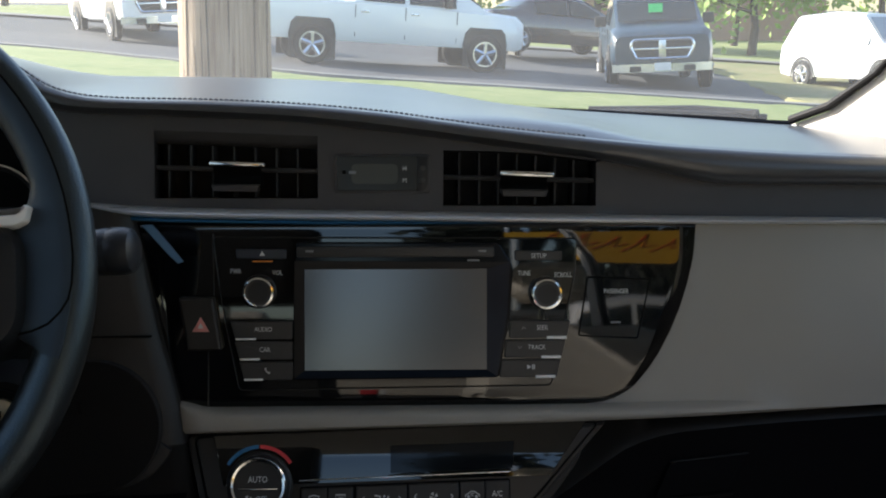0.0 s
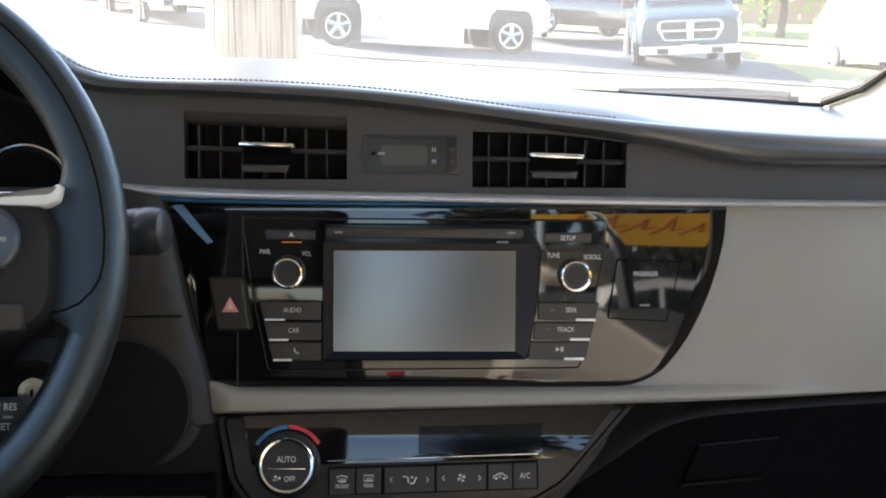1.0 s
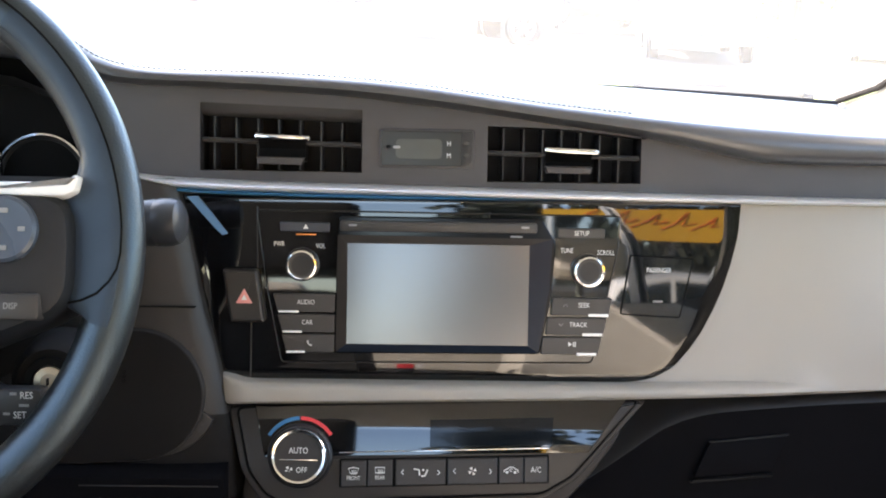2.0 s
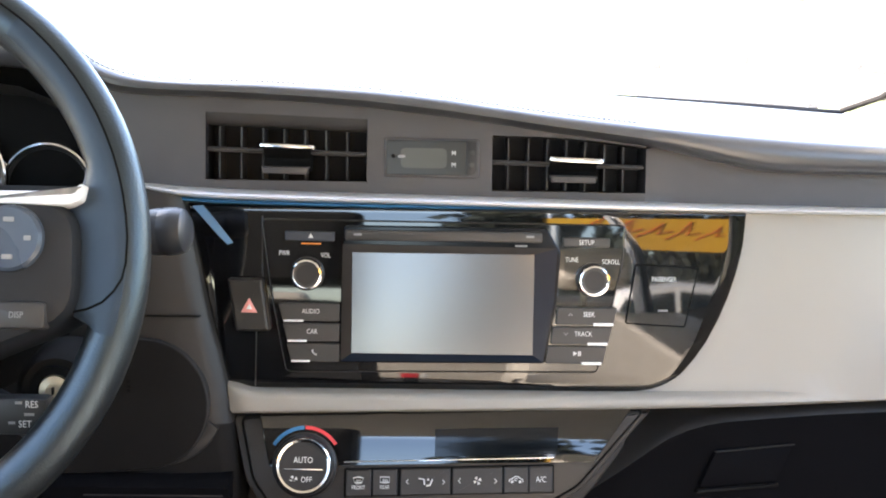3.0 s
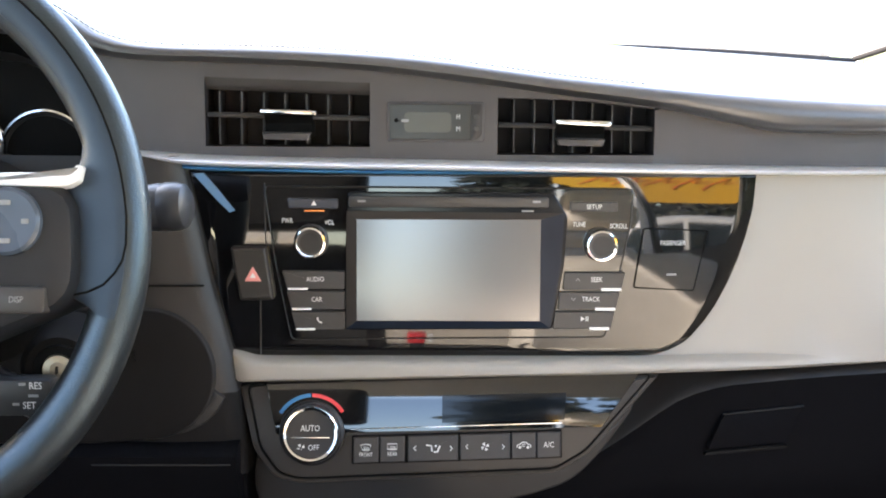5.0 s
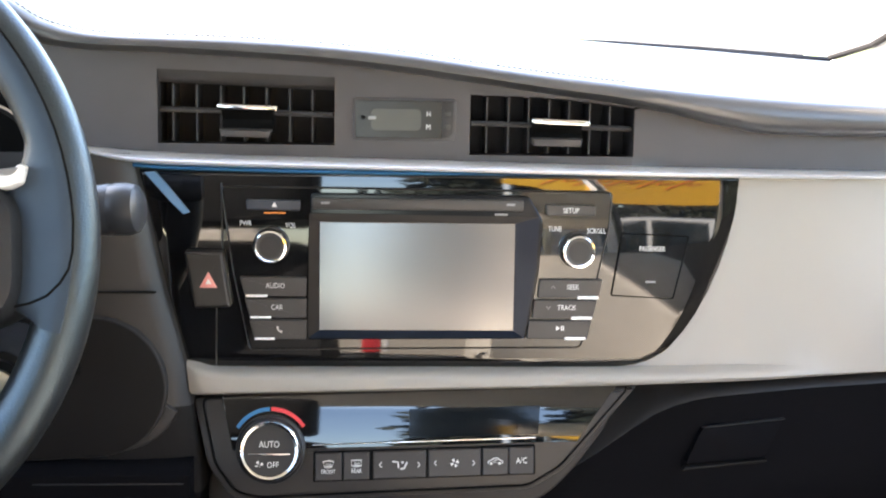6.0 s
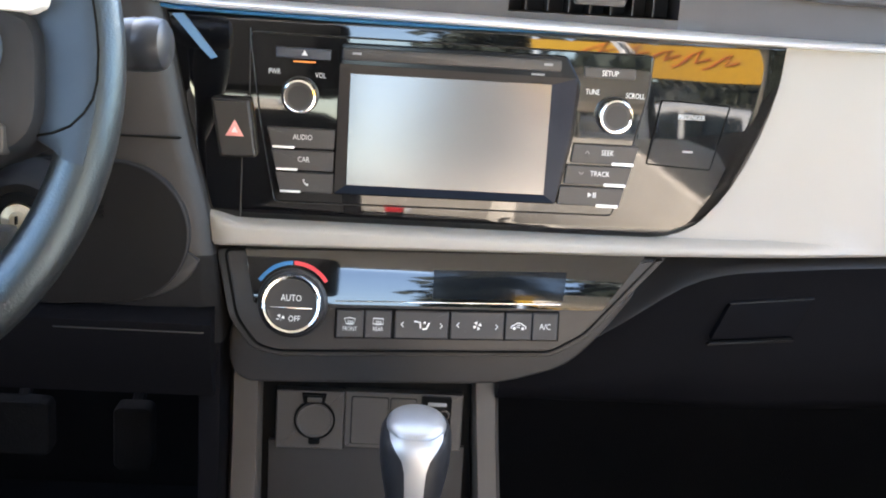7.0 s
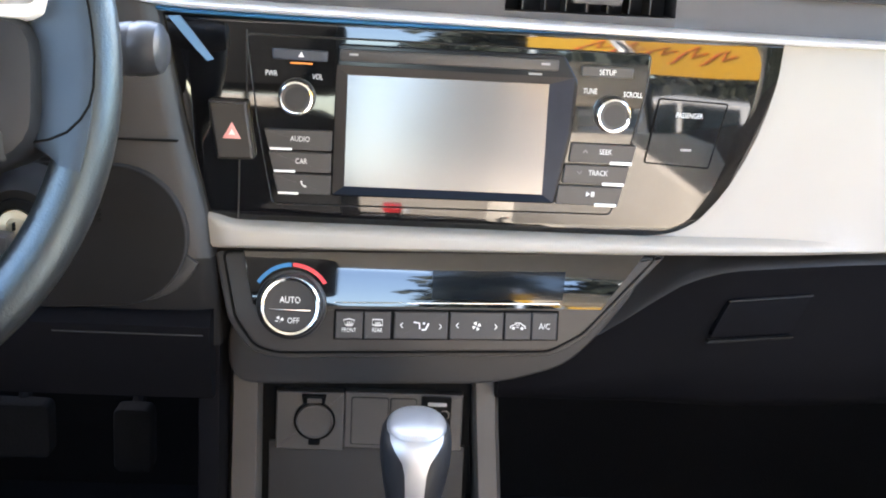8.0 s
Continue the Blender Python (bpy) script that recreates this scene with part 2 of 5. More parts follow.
def tube(points, radius, seg=8, bm=None, closed=False):
    """A round bar along points; radius: a number or one for each point."""
    pts = [Vector(p) for p in points]
    rows, up = [], None
    for i, p in enumerate(pts):
        a = pts[i - 1] if i or closed else p
        b = pts[(i + 1) % len(pts)] if i + 1 < len(pts) or closed else p
        d = (b - a).normalized()
        side = d.cross(up if up else (Vector((0, 0, 1)) if abs(d.z) < 0.9 else Vector((1, 0, 0)))).normalized()
        up = side.cross(d).normalized()
        r = radius[i] if isinstance(radius, (list, tuple)) else radius
        rows.append([p + (side * math.cos(k * 2 * math.pi / seg) + up * math.sin(k * 2 * math.pi / seg)) * r for k in range(seg)])
    if closed:
        rows.append(rows[0])
        bm = loft(rows, bm, closed=True)
        bmesh.ops.remove_doubles(bm, verts=bm.verts, dist=1e-6)
        return bm
    return loft(rows, bm, closed=True, caps=True)


def curve(points):
    """A smooth function through (x, value) pairs."""
    xs, vs = zip(*points)
    n = len(xs)
    slopes = []
    for i in range(n):
        a, b = max(0, i - 1), min(n - 1, i + 1)
        slopes.append((vs[b] - vs[a]) / (xs[b] - xs[a]))

    def value(x):
        if x <= xs[0]:
            return vs[0] + slopes[0] * (x - xs[0])
        if x >= xs[-1]:
            return vs[-1] + slopes[-1] * (x - xs[-1])
        i = max(k for k in range(n - 1) if xs[k] <= x)
        h = xs[i + 1] - xs[i]
        u = (x - xs[i]) / h
        return ((2 * u**3 - 3 * u**2 + 1) * vs[i] + (u**3 - 2 * u**2 + u) * h * slopes[i]
                + (3 * u**2 - 2 * u**3) * vs[i + 1] + (u**3 - u**2) * h * slopes[i + 1])
    return value


def writing(name, text, x, y, z, size, mat, parent, squeeze=0.85, tilt=0.0):
    """Raised lettering that faces the seats, centred on (x, z)."""
    cu = bpy.data.curves.new(name, "FONT")
    cu.body, cu.size, cu.align_x, cu.align_y, cu.extrude = text, size, "CENTER", "CENTER", 0.00012
    cu.resolution_u = 2
    tmp = new("tmp_text", cu)
    me = bpy.data.meshes.new_from_object(tmp.evaluated_get(bpy.context.evaluated_depsgraph_get()))
    bpy.data.objects.remove(tmp)
    me.transform(pose(x, y, z, 90 - tilt) @ Matrix.Diagonal((squeeze, 1, 1, 1)))
    me.materials.clear()
    me.materials.append(mat)
    ob = new(name, me)
    ob.parent = parent
    return ob


def stations(x0, x1, n):
    return [x0 + (x1 - x0) * i / (n - 1) for i in range(n)]


def smooth(a, b, x):
    u = min(1, max(0, (x - a) / (b - a)))
    return u * u * (3 - 2 * u)


def face_y(x):
    """How far the dashboard's face falls back towards the passenger's side."""
    if x < 0.08:
        return 0.0
    if x < 0.237:
        return 0.3 * (x - 0.08) ** 2
    return 0.0074 + 0.094 * (x - 0.237) + 0.30 * (x - 0.237) ** 2


# ---- dashboard ----
lip_top = curve([(-0.60, 0.185), (-0.45, 0.205), (-0.36, 0.210), (-0.31, 0.203), (-0.277, 0.187), (-0.252, 0.172), (-0.219, 0.165),
                 (-0.134, 0.163), (-0.067, 0.160), (-0.008, 0.155), (0.03, 0.150), (0.086, 0.143), (0.191, 0.133), (0.267, 0.128),
                 (0.346, 0.125), (0.5, 0.122), (0.72, 0.118)])
lip_low = curve([(-0.60, 0.155), (-0.33, 0.172), (-0.246, 0.155), (-0.168, 0.152), (-0.067, 0.147), (0.001, 0.140), (0.086, 0.129),
                 (0.156, 0.120), (0.221, 0.107), (0.245, 0.1030), (0.30, 0.1015), (0.347, 0.1015), (0.72, 0.098)])
strip_top = curve([(-0.224, 0.087), (-0.196, 0.085), (-0.137, 0.083), (0.002, 0.081), (0.22, 0.0775), (0.347, 0.076), (0.72, 0.072)])
strip_low = curve([(-0.224, 0.0835), (-0.196, 0.0775), (-0.137, 0.0752), (0.002, 0.0735), (0.22, 0.0712), (0.347, 0.0705), (0.72, 0.068)])
band_low = curve([(-0.165, -0.086), (0.15, -0.079), (0.2, -0.078), (0.272, -0.0765), (0.352, -0.0745), (0.72, -0.064)])
pad_far = curve([(-0.6, 0.209), (-0.15, 0.209), (0.0, 0.202), (0.06, 0.193), (0.10, 0.186), (0.15, 0.1805), (0.19, 0.1776), (0.28, 0.1726), (0.365, 0.168), (0.41, 0.166), (0.72, 0.159)])
glass_low = curve([(-0.6, 0.190), (-0.2, 0.1865), (0.0, 0.1845), (0.10, 0.1815), (0.19, 0.1788), (0.28, 0.1738), (0.365, 0.1692), (0.41, 0.1672), (0.72, 0.160)])

dashboard = thing("dashboard", "charcoal soft-touch car dashboard with pale beige panel and silver strip", "dashboard")


def pad_row(x):
    lt, lb = lip_top(x), lip_low(x)
    h, y0 = lt - lb, face_y(x) * 0.9
    low = [(0.03, lb + 0.004), (0.004, lb), (-0.004, lb + 0.0006), (-0.009, lb + 0.003), (-0.0125, lb + 0.3 * h), (-0.0125, lb + 0.6 * h),
           (-0.0095, lb + 0.85 * h), (-0.0055, lt - 0.0012), (-0.002, lt - 0.0004), (0.0, lt - 0.0010), (0.002, lt)]
    far, bulge = pad_far(x), 0.0065 * smooth(0.0, 0.10, x) * (1 - smooth(0.13, 0.22, x))
    top = [(y, lt + (far - lt) * y / 0.30 + bulge * (smooth(-0.012, 0.035, y) - smooth(0.05, 0.28, y))) for y in (0.012, 0.02, 0.03, 0.04, 0.05, 0.06, 0.08, 0.10, 0.15, 0.20, 0.26, 0.30)] + [(0.345, far - 0.010), (0.40, far - 0.04)]
    return [(x, y + y0 * max(0.0, 1 - max(0, y) * 2), z) for y, z in low + top]


part("upper_pad", loft([pad_row(x) for x in stations(-0.72, 0.72, 97)]), M["pad"], dashboard, "padded charcoal top with a stitched edge", angle=60)

bm = bmesh.new()
for i in range(126):
    x = -0.335 + i * 0.0038
    xa, xb = x, x + 0.0027
    tube([(xa, -0.0035, lip_top(xa) + 0.0004), ((xa + xb) / 2, -0.0035, lip_top((xa + xb) / 2) + 0.0009), (xb, -0.0035, lip_top(xb) + 0.0003)],
         0.00075, 5, bm)
tagged(part("stitching", bm, M["thread"], dashboard, "row of pale grey stitches"), kind="stuff")


def patch(x0, x1, low, high, y, bm, n=10, rows=5, curl=0.0):
    """A skin of the face between two height curves."""
    grid = []
    for x in stations(x0, x1, n):
        a, b = low(x), high(x)
        grid.append([(x, y + face_y(x) + curl * (r / (rows - 1)) ** 2, a + (b - a) * r / (rows - 1)) for r in range(rows)])
    return loft(grid, bm)


VL, VR = (-0.180, -0.0585), (0.0365, 0.1535)
vl_low, vl_high = (lambda x: 0.0905), curve([(-0.18, 0.1415), (-0.058, 0.1375)])
vr_low, vr_high = (lambda x: 0.0850), curve([(0.036, 0.1270), (0.096, 0.1255), (0.154, 0.1195)])
bm = bmesh.new()
over = lambda x: lip_low(x) + 0.004
under = lambda x: strip_top(x) - 0.003
patch(-0.262, VL[0], under, over, 0.008, bm)
patch(VL[0], VL[1], under, vl_low, 0.008, bm)
patch(VL[0], VL[1], vl_high, over, 0.008, bm)
patch(VL[1], VR[0], under, over, 0.008, bm)
patch(VR[0], VR[1], under, vr_low, 0.008, bm)
patch(VR[0], VR[1], vr_high, over, 0.008, bm)
patch(VR[1], 0.72, under, over, 0.008, bm, 24)
bmesh.ops.remove_doubles(bm, verts=bm.verts, dist=0.0004)
part("vent_panel", bm, M["face"], dashboard, "matt charcoal face round the vents")

rows = []
for x in stations(-0.232, 0.72, 80):
    a, b, y = strip_top(x), strip_low(x), face_y(x)
    m = (a + b) / 2
    rows.append([(x, y + 0.010, a), (x, y - 0.002, a), (x, y - 0.0090, a - 0.0014), (x, y - 0.0135, m + (a - m) * 0.35), (x, y - 0.0152, m - (m - b) * 0.1),
                 (x, y - 0.0145, m - (m - b) * 0.55), (x, y - 0.010, b + 0.0006), (x, y - 0.001, b), (x, y + 0.010, b)])
part("trim_strip", loft(rows), M["silver"], dashboard, "long satin silver trim strip", angle=50)
# the reflection below the strip, modelled as a blue sliver that tapers off
part("trim_edge", loft([[(x, face_y(x) + y * (1 - 0.5 * smooth(-0.05, 0.13, x)), strip_low(x) + 0.0002 + (z - 0.0002) * (1 - 0.9 * smooth(-0.05, 0.13, x))) for y, z in ((-0.002, 0.0002), (-0.0075, -0.0002), (-0.0085, -0.0013), (-0.0075, -0.0026), (-0.001, -0.0028))] for x in stations(-0.196, 0.14, 40)]), M["blue_edge"], dashboard, "thin glossy blue edge under the silver strip", angle=60)

# the piano-black fascia
side_l = curve([(-0.068, -0.164), (-0.011, -0.179), (0.04, -0.190), (0.075, -0.199)])
side_r = curve([(-0.0668, 0.149), (-0.0645, 0.1615), (-0.060, 0.1725), (-0.052, 0.184), (-0.028, 0.2025), (0.007, 0.2187), (0.043, 0.2283), (0.069, 0.2308)])
rows = []
for z, y in [(-0.0668, 0.008), (-0.0668, 0.004), (-0.0662, 0.0026), (-0.0648, 0.0014), (-0.0625, 0.0006), (-0.0595, 0.00018), (-0.0565, 0.00003), (-0.053, 0.0), (-0.050, 0.0), (-0.04, 0.0), (-0.028, 0.0), (-0.01, 0.0), (0.007, 0.0),
             (0.025, 0.0), (0.040, 0.0), (0.044, 0.00002), (0.048, 0.00006), (0.052, 0.00013), (0.056, 0.00022), (0.060, 0.00034), (0.063, 0.00042), (0.066, 0.00052), (0.0690, 0.00064), (0.0712, 0.00074), (0.0722, 0.0014), (0.0732, 0.005), (0.0745, 0.0165)]:
    a, b = side_l(z), side_r(min(z, 0.069))
    xs = stations(a, b, 60)
    rows.append([(xs[0] - 0.001, y + 0.008, z)] + [(x, y + face_y(x) + (0.0012 if i in (0, 59) else 0), z) for i, x in enumerate(xs)]
                + [(xs[-1] + 0.001, y + face_y(xs[-1]) + 0.008, z)])
part("fascia", loft(rows), M["gloss"], dashboard, "piano-black glossy centre fascia", angle=45)


rows = []
for x in stations(-0.163, 0.72, 90):
    b = smooth(0.236, 0.33, x)
    up, out, low = 0.005 * (1 - b) - 0.003 * b, -0.012 * (1 - b) - 0.006 * b, band_low(x)
    if x < -0.15:
        out *= smooth(-0.170, -0.150, x)
    t = strip_low(x) + 0.001 if x > 0.222 else 0.060
    tip = 0.0066 * (1 - smooth(-0.163, -0.137, x))
    zs = [(up, t), (up, 0.05), (up - 0.002 * b, 0.02), (up - 0.004 * b, -0.02), (up - 0.004 * b, -0.05), (up * (1 - b) + out * b, -0.0665 + tip),
          (out * (0.5 + 0.5 * b), -0.0685 + tip), (out * (0.9 + 0.1 * b), -0.0705 + tip), (out, -0.0725 + tip * 0.6), (out * 0.95, low + 0.0035), (out * 0.6, low + 0.001), (out * 0.1, low), (0.04, low)]
    rows.append([(x, face_y(x) + y, min(t, max(low, z))) for y, z in zs])
bm = loft(rows)
part("beige_panel", bm, M["beige"], dashboard, "pale grey-beige grained panel and lower lip", angle=50)

# the knee side of the fascia, left of the centre stack, with its round hollow
bm = bmesh.new()
edge_r = curve([(-0.30, -0.150), (-0.20, -0.150), (-0.137, -0.153), (-0.10, -0.1575), (-0.066, -0.162), (-0.011, -0.176), (0.04, -0.187), (0.086, -0.197)])
def knee_rows(heights):
    out = []
    for z in heights:
        r = edge_r(z)
        out.append([(r + 0.004, 0.03, z), (r + 0.002, -0.004, z), (r, -0.009, z), (r - 0.012, -0.013, z), (r - 0.05, -0.016, z), (-0.30, -0.012, z), (-0.70, 0.03, z)])
    return out


loft(knee_rows((-0.092, -0.08, -0.066, -0.04, -0.011, 0.02, 0.04, 0.06, 0.084)), bm)
part("knee_panel", bm, M["collar"], dashboard, "charcoal knee panel", angle=60)
# the same panel carried on downwards, its shade put into a darker colour
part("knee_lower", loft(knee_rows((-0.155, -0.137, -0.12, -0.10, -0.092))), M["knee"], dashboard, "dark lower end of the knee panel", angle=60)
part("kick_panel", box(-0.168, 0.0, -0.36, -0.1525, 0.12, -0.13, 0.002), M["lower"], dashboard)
C0, R0 = (-0.2215, -0.0765), 0.0496
outline = [(C0[0] + R0 * math.cos(radians(a)), C0[1] + R0 * math.sin(radians(a))) for a in range(-88, 92, 6)]
outline = [(-0.46, -0.1300), (-0.262, -0.1290), (-0.240, -0.1275)] + outline + [(-0.26, -0.0270), (-0.46, -0.0270)]
part("hollow_rim", plate(outline, -0.0205, -0.010, 0.003), M["collar"], dashboard, "soft rim of the knee hollow")
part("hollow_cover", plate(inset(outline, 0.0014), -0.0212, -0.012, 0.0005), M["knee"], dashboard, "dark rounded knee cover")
def crescent(a):
    return R0 - 0.001 + 0.010 * smooth(-84, -18, a)


ring = [(C0[0] + crescent(a) * math.cos(radians(a)), C0[1] + crescent(a) * math.sin(radians(a))) for a in range(-84, -12, 6)]
ring += [(C0[0] + (R0 - 0.004) * math.cos(radians(a)), C0[1] + (R0 - 0.004) * math.sin(radians(a))) for a in range(-12, -85, -6)]
part("hollow_collar", plate(ring, -0.0168, -0.008, 0.0015), M["collar"], dashboard, "charcoal crescent below the knee hollow")
for i in range(3):
    part("vent_dot", turned([(0.0015, 0), (0.0015, 0.002), (0.0004, 0.0022)], (-0.2305, -0.0205, -0.0588 - i * 0.0034), seg=10), M["deep"], dashboard)
part("knee_seam", box(-0.30, -0.0174, -0.0112, -0.179, -0.012, -0.0102, 0.0003), M["deep"], dashboard)
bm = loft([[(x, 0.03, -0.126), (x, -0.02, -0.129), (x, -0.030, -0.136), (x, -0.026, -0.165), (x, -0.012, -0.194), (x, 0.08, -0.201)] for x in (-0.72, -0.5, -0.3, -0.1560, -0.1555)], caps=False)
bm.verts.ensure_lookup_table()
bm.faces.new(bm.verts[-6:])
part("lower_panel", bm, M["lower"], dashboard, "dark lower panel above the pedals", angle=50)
part("panel_seam", box(-0.262, -0.0300, -0.1424, -0.160, -0.025, -0.1414, 0.0003), M["collar"], dashboard)

# ---- air vents ----
def air_vent(x0, x1, low, high, tab, tab_low, verts, label, hood):
    v = thing("air_vent", label, "air vent", group="dashboard air vents")
    bm = bmesh.new()
    y = lambda x: 0.0076 + face_y(x)
    ring = [[(x, y(x) + d, f(x)) for x in stations(x0, x1, 8)] for f, d in ((low, 0), (low, 0.036), (high, 0.036), (high, 0))]
    loft(ring, bm)
    for x in (x0, x1):
        bm.faces.new([bm.verts.new(p) for p in ((x, y(x), low(x)), (x, y(x), high(x)), (x, y(x) + 0.036, high(x)), (x, y(x) + 0.036, low(x)))])
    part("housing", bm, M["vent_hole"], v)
    if hood:
        bm = loft([[(x, y(x), high(x)), (x, y(x) + 0.004, high(x) - hood * 0.6), (x, y(x) + 0.010, high(x) - hood), (x, y(x) + 0.03, high(x) - hood)] for x in stations(x0, x1, 8)])
        part("upper_lip", bm, M["hood"], v)
    mid = lambda x: tab[1] - 0.004 + (0.5 * (x0 + x1) - x) * 0.022
    bm = loft([[(x, y(x) + 0.004, mid(x) + 0.0017), (x, y(x) + 0.0022, mid(x)), (x, y(x) + 0.004, mid(x) - 0.0017), (x, y(x) + 0.03, mid(x) - 0.0019),
                (x, y(x) + 0.03, mid(x) + 0.0019)] for x in stations(x0 + 0.001, x1 - 0.001, 8)], closed=True, caps=True)
    part("cross_vane", bm, M["hood"], v)
    for x in verts:
        top = high(x) - hood - 0.001
        part("vane", box(x - 0.0007, y(x) + 0.009, low(x) + 0.001, x + 0.0007, y(x) + 0.034, top, 0.0003, seg=1), M["vane"], v)
    a, b = tab[0] - 0.0205, tab[0] + 0.0205
    yt = face_y(tab[0])
    rows = []
    for z, d in ((tab[1] - 0.001, 0.000), (tab[1] - 0.004, 0.006), (tab[1] - 0.009, 0.010), (tab_low + 0.004, 0.008), (tab_low + 0.001, 0.002)):
        rows.append([(x, yt + d + e, z) for x, e in ((a + 0.001, 0.012), (a + 0.002, 0.0), (b - 0.004, 0.0), (b - 0.003, 0.012))])
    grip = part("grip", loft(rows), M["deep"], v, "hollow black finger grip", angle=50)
    bm = plate(rounded([(a, tab[1] - 0.0020), (b, tab[1] - 0.0032), (b, tab[1] + 0.0008), (a, tab[1] + 0.0020)], 0.0016), yt - 0.004, yt + 0.008, 0.0014)
    part("chrome_edge", bm, M["chrome"], grip, "bright chrome edge")
    bm = plate(rounded([(a + 0.0028, tab_low - 0.0012), (b - 0.0062, tab_low - 0.0016), (b - 0.0040, tab_low + 0.0040), (a + 0.0010, tab_low + 0.0044)], 0.001), yt - 0.002, yt + 0.01, 0.0012)
    part("grip_lip", bm, M["vent_in"], grip)


air_vent(*VL, vl_low, vl_high, (-0.1175, 0.1165), 0.097, [-0.171, -0.1545, -0.138, -0.122, -0.106, -0.090, -0.074],
         "black louvred air vent with chrome slider, beside the steering wheel", 0.009)
air_vent(*VR, vr_low, vr_high, (0.099, 0.1098), 0.0935, [0.049, 0.0645, 0.079, 0.0935, 0.108, 0.123, 0.1375],
         "black louvred air vent with chrome slider, towards the passenger", 0.0)

# ---- clock ----
clock = thing("clock_display", "small dark clock display with two setting marks", "clock")
part("bezel", plate(rounded(rect(-0.0455, 0.0945, 0.0265, 0.1240), 0.003), 0.0058, 0.02, 0.001), M["face"], clock)
part("display", plate(rounded([(-0.0437, 0.0963), (0.0205, 0.0963), (0.0245, 0.1000), (0.0248, 0.1222), (-0.0437, 0.1222)], 0.0015), 0.0044, 0.02, 0.0005), M["lcd"], clock, "greenish black glass", angle=12)
part("end_cap", plate(rounded([(0.0165, 0.0965), (0.0203, 0.0965), (0.0243, 0.1002), (0.0246, 0.122), (0.0165, 0.122)], 0.001), 0.0036, 0.01, 0.0006), M["dark"], clock)
writing("hour_mark", "H", 0.0070, 0.0040, 0.1130, 0.0052, M["ink"], clock)
writing("minute_mark", "M", 0.0070, 0.0040, 0.1040, 0.0052, M["ink"], clock)
part("lcd_face", plate(rounded(rect(-0.0330, 0.1015, 0.0020, 0.1165), 0.004), 0.00425, 0.01, 0.0001), M["lcd_face"], clock, "pale olive display field", angle=12)
part("set_button", turned([(0.0016, 0), (0.0016, 0.001), (0.0008, 0.0014)], (-0.0385, 0.0044, 0.1102), seg=16), M["deep"], clock)
for z in (0.1135, 0.1045):
    part("set_knob", turned([(0.0022, 0), (0.0022, 0.0008), (0.0016, 0.0012), (0.0001, 0.0012)], (0.0205, 0.0036, z), seg=16), M["button"], clock)
part("mark_bar", plate(rounded(rect(-0.0350, 0.1090, -0.0295, 0.1112), 0.0008), 0.0039, 0.0045, 0.0001), M["dim"], clock)

# ---- head unit ----
unit = thing("head_unit", "glossy black car radio with grey touch screen, switched off", "car radio")
part("faceplate", plate(rounded([(-0.117, -0.053), (0.118, -0.0512), (0.1355, 0.034), (0.137, 0.061), (-0.136, 0.062), (-0.128, 0.003)], 0.004), -0.0030, 0.004, 0.001), M["gloss"], unit, angle=12)
part("bezel", plate(rounded([(-0.0768, -0.0455), (0.078, -0.0445), (0.0862, 0.003), (0.0885, 0.040), (0.0775, 0.0578), (-0.0745, 0.0582), (-0.0762, 0.017)], 0.003), -0.0052, 0.0, 0.0012), M["bezel"], unit, "satin black screen surround", angle=12)
sy = lambda z: -0.0060 + 0.036 * (z - 0.038)
SX0, SX1, SZ0, SZ1 = -0.0680, 0.0685, -0.0378, 0.0380
# one bezel: how light falls on each side is put into its colour
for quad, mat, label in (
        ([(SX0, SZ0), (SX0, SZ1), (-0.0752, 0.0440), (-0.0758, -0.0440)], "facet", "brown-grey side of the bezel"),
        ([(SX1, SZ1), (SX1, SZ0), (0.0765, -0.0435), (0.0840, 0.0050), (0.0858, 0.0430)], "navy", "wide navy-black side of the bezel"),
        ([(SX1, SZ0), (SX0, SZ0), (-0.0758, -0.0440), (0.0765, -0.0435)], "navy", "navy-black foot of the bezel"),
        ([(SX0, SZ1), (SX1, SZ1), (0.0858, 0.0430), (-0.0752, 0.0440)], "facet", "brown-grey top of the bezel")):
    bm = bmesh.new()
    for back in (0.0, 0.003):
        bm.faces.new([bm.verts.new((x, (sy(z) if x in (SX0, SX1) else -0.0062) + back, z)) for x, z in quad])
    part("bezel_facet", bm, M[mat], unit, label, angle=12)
part("screen", plate(rect(-0.0680, -0.0378, 0.0685, 0.0380), -0.0062, -0.003, 0.0003, lean=lambda x, z: 0.036 * (z - 0.038)), M["screen"], unit, "grey matt touch screen, off", angle=12)
part("edge_line", tube([(x, -0.0030, z) for x, z in rounded([(-0.117, -0.053), (0.118, -0.0512), (0.1355, 0.034), (0.137, 0.061), (-0.136, 0.062), (-0.128, 0.003)], 0.004)], 0.0003, 5, closed=True), M["button"], unit, "thin grey edge round the radio")
part("disc_door", plate(rounded(rect(-0.0735, 0.0468, 0.0740, 0.0548), 0.002), -0.0066, -0.003, 0.0010), M["button"], unit)
for x, w in ((-0.0640, 0.006), (0.0650, 0.006), (0.0585, 0.009)):
    part("mark_bar", plate(rect(x - w / 2, 0.0505 if w < 0.008 else 0.0437, x + w / 2, 0.0522 if w < 0.008 else 0.0450), -0.0068 if w < 0.008 else -0.0063, -0.005, 0.0001), M["dim"], unit)


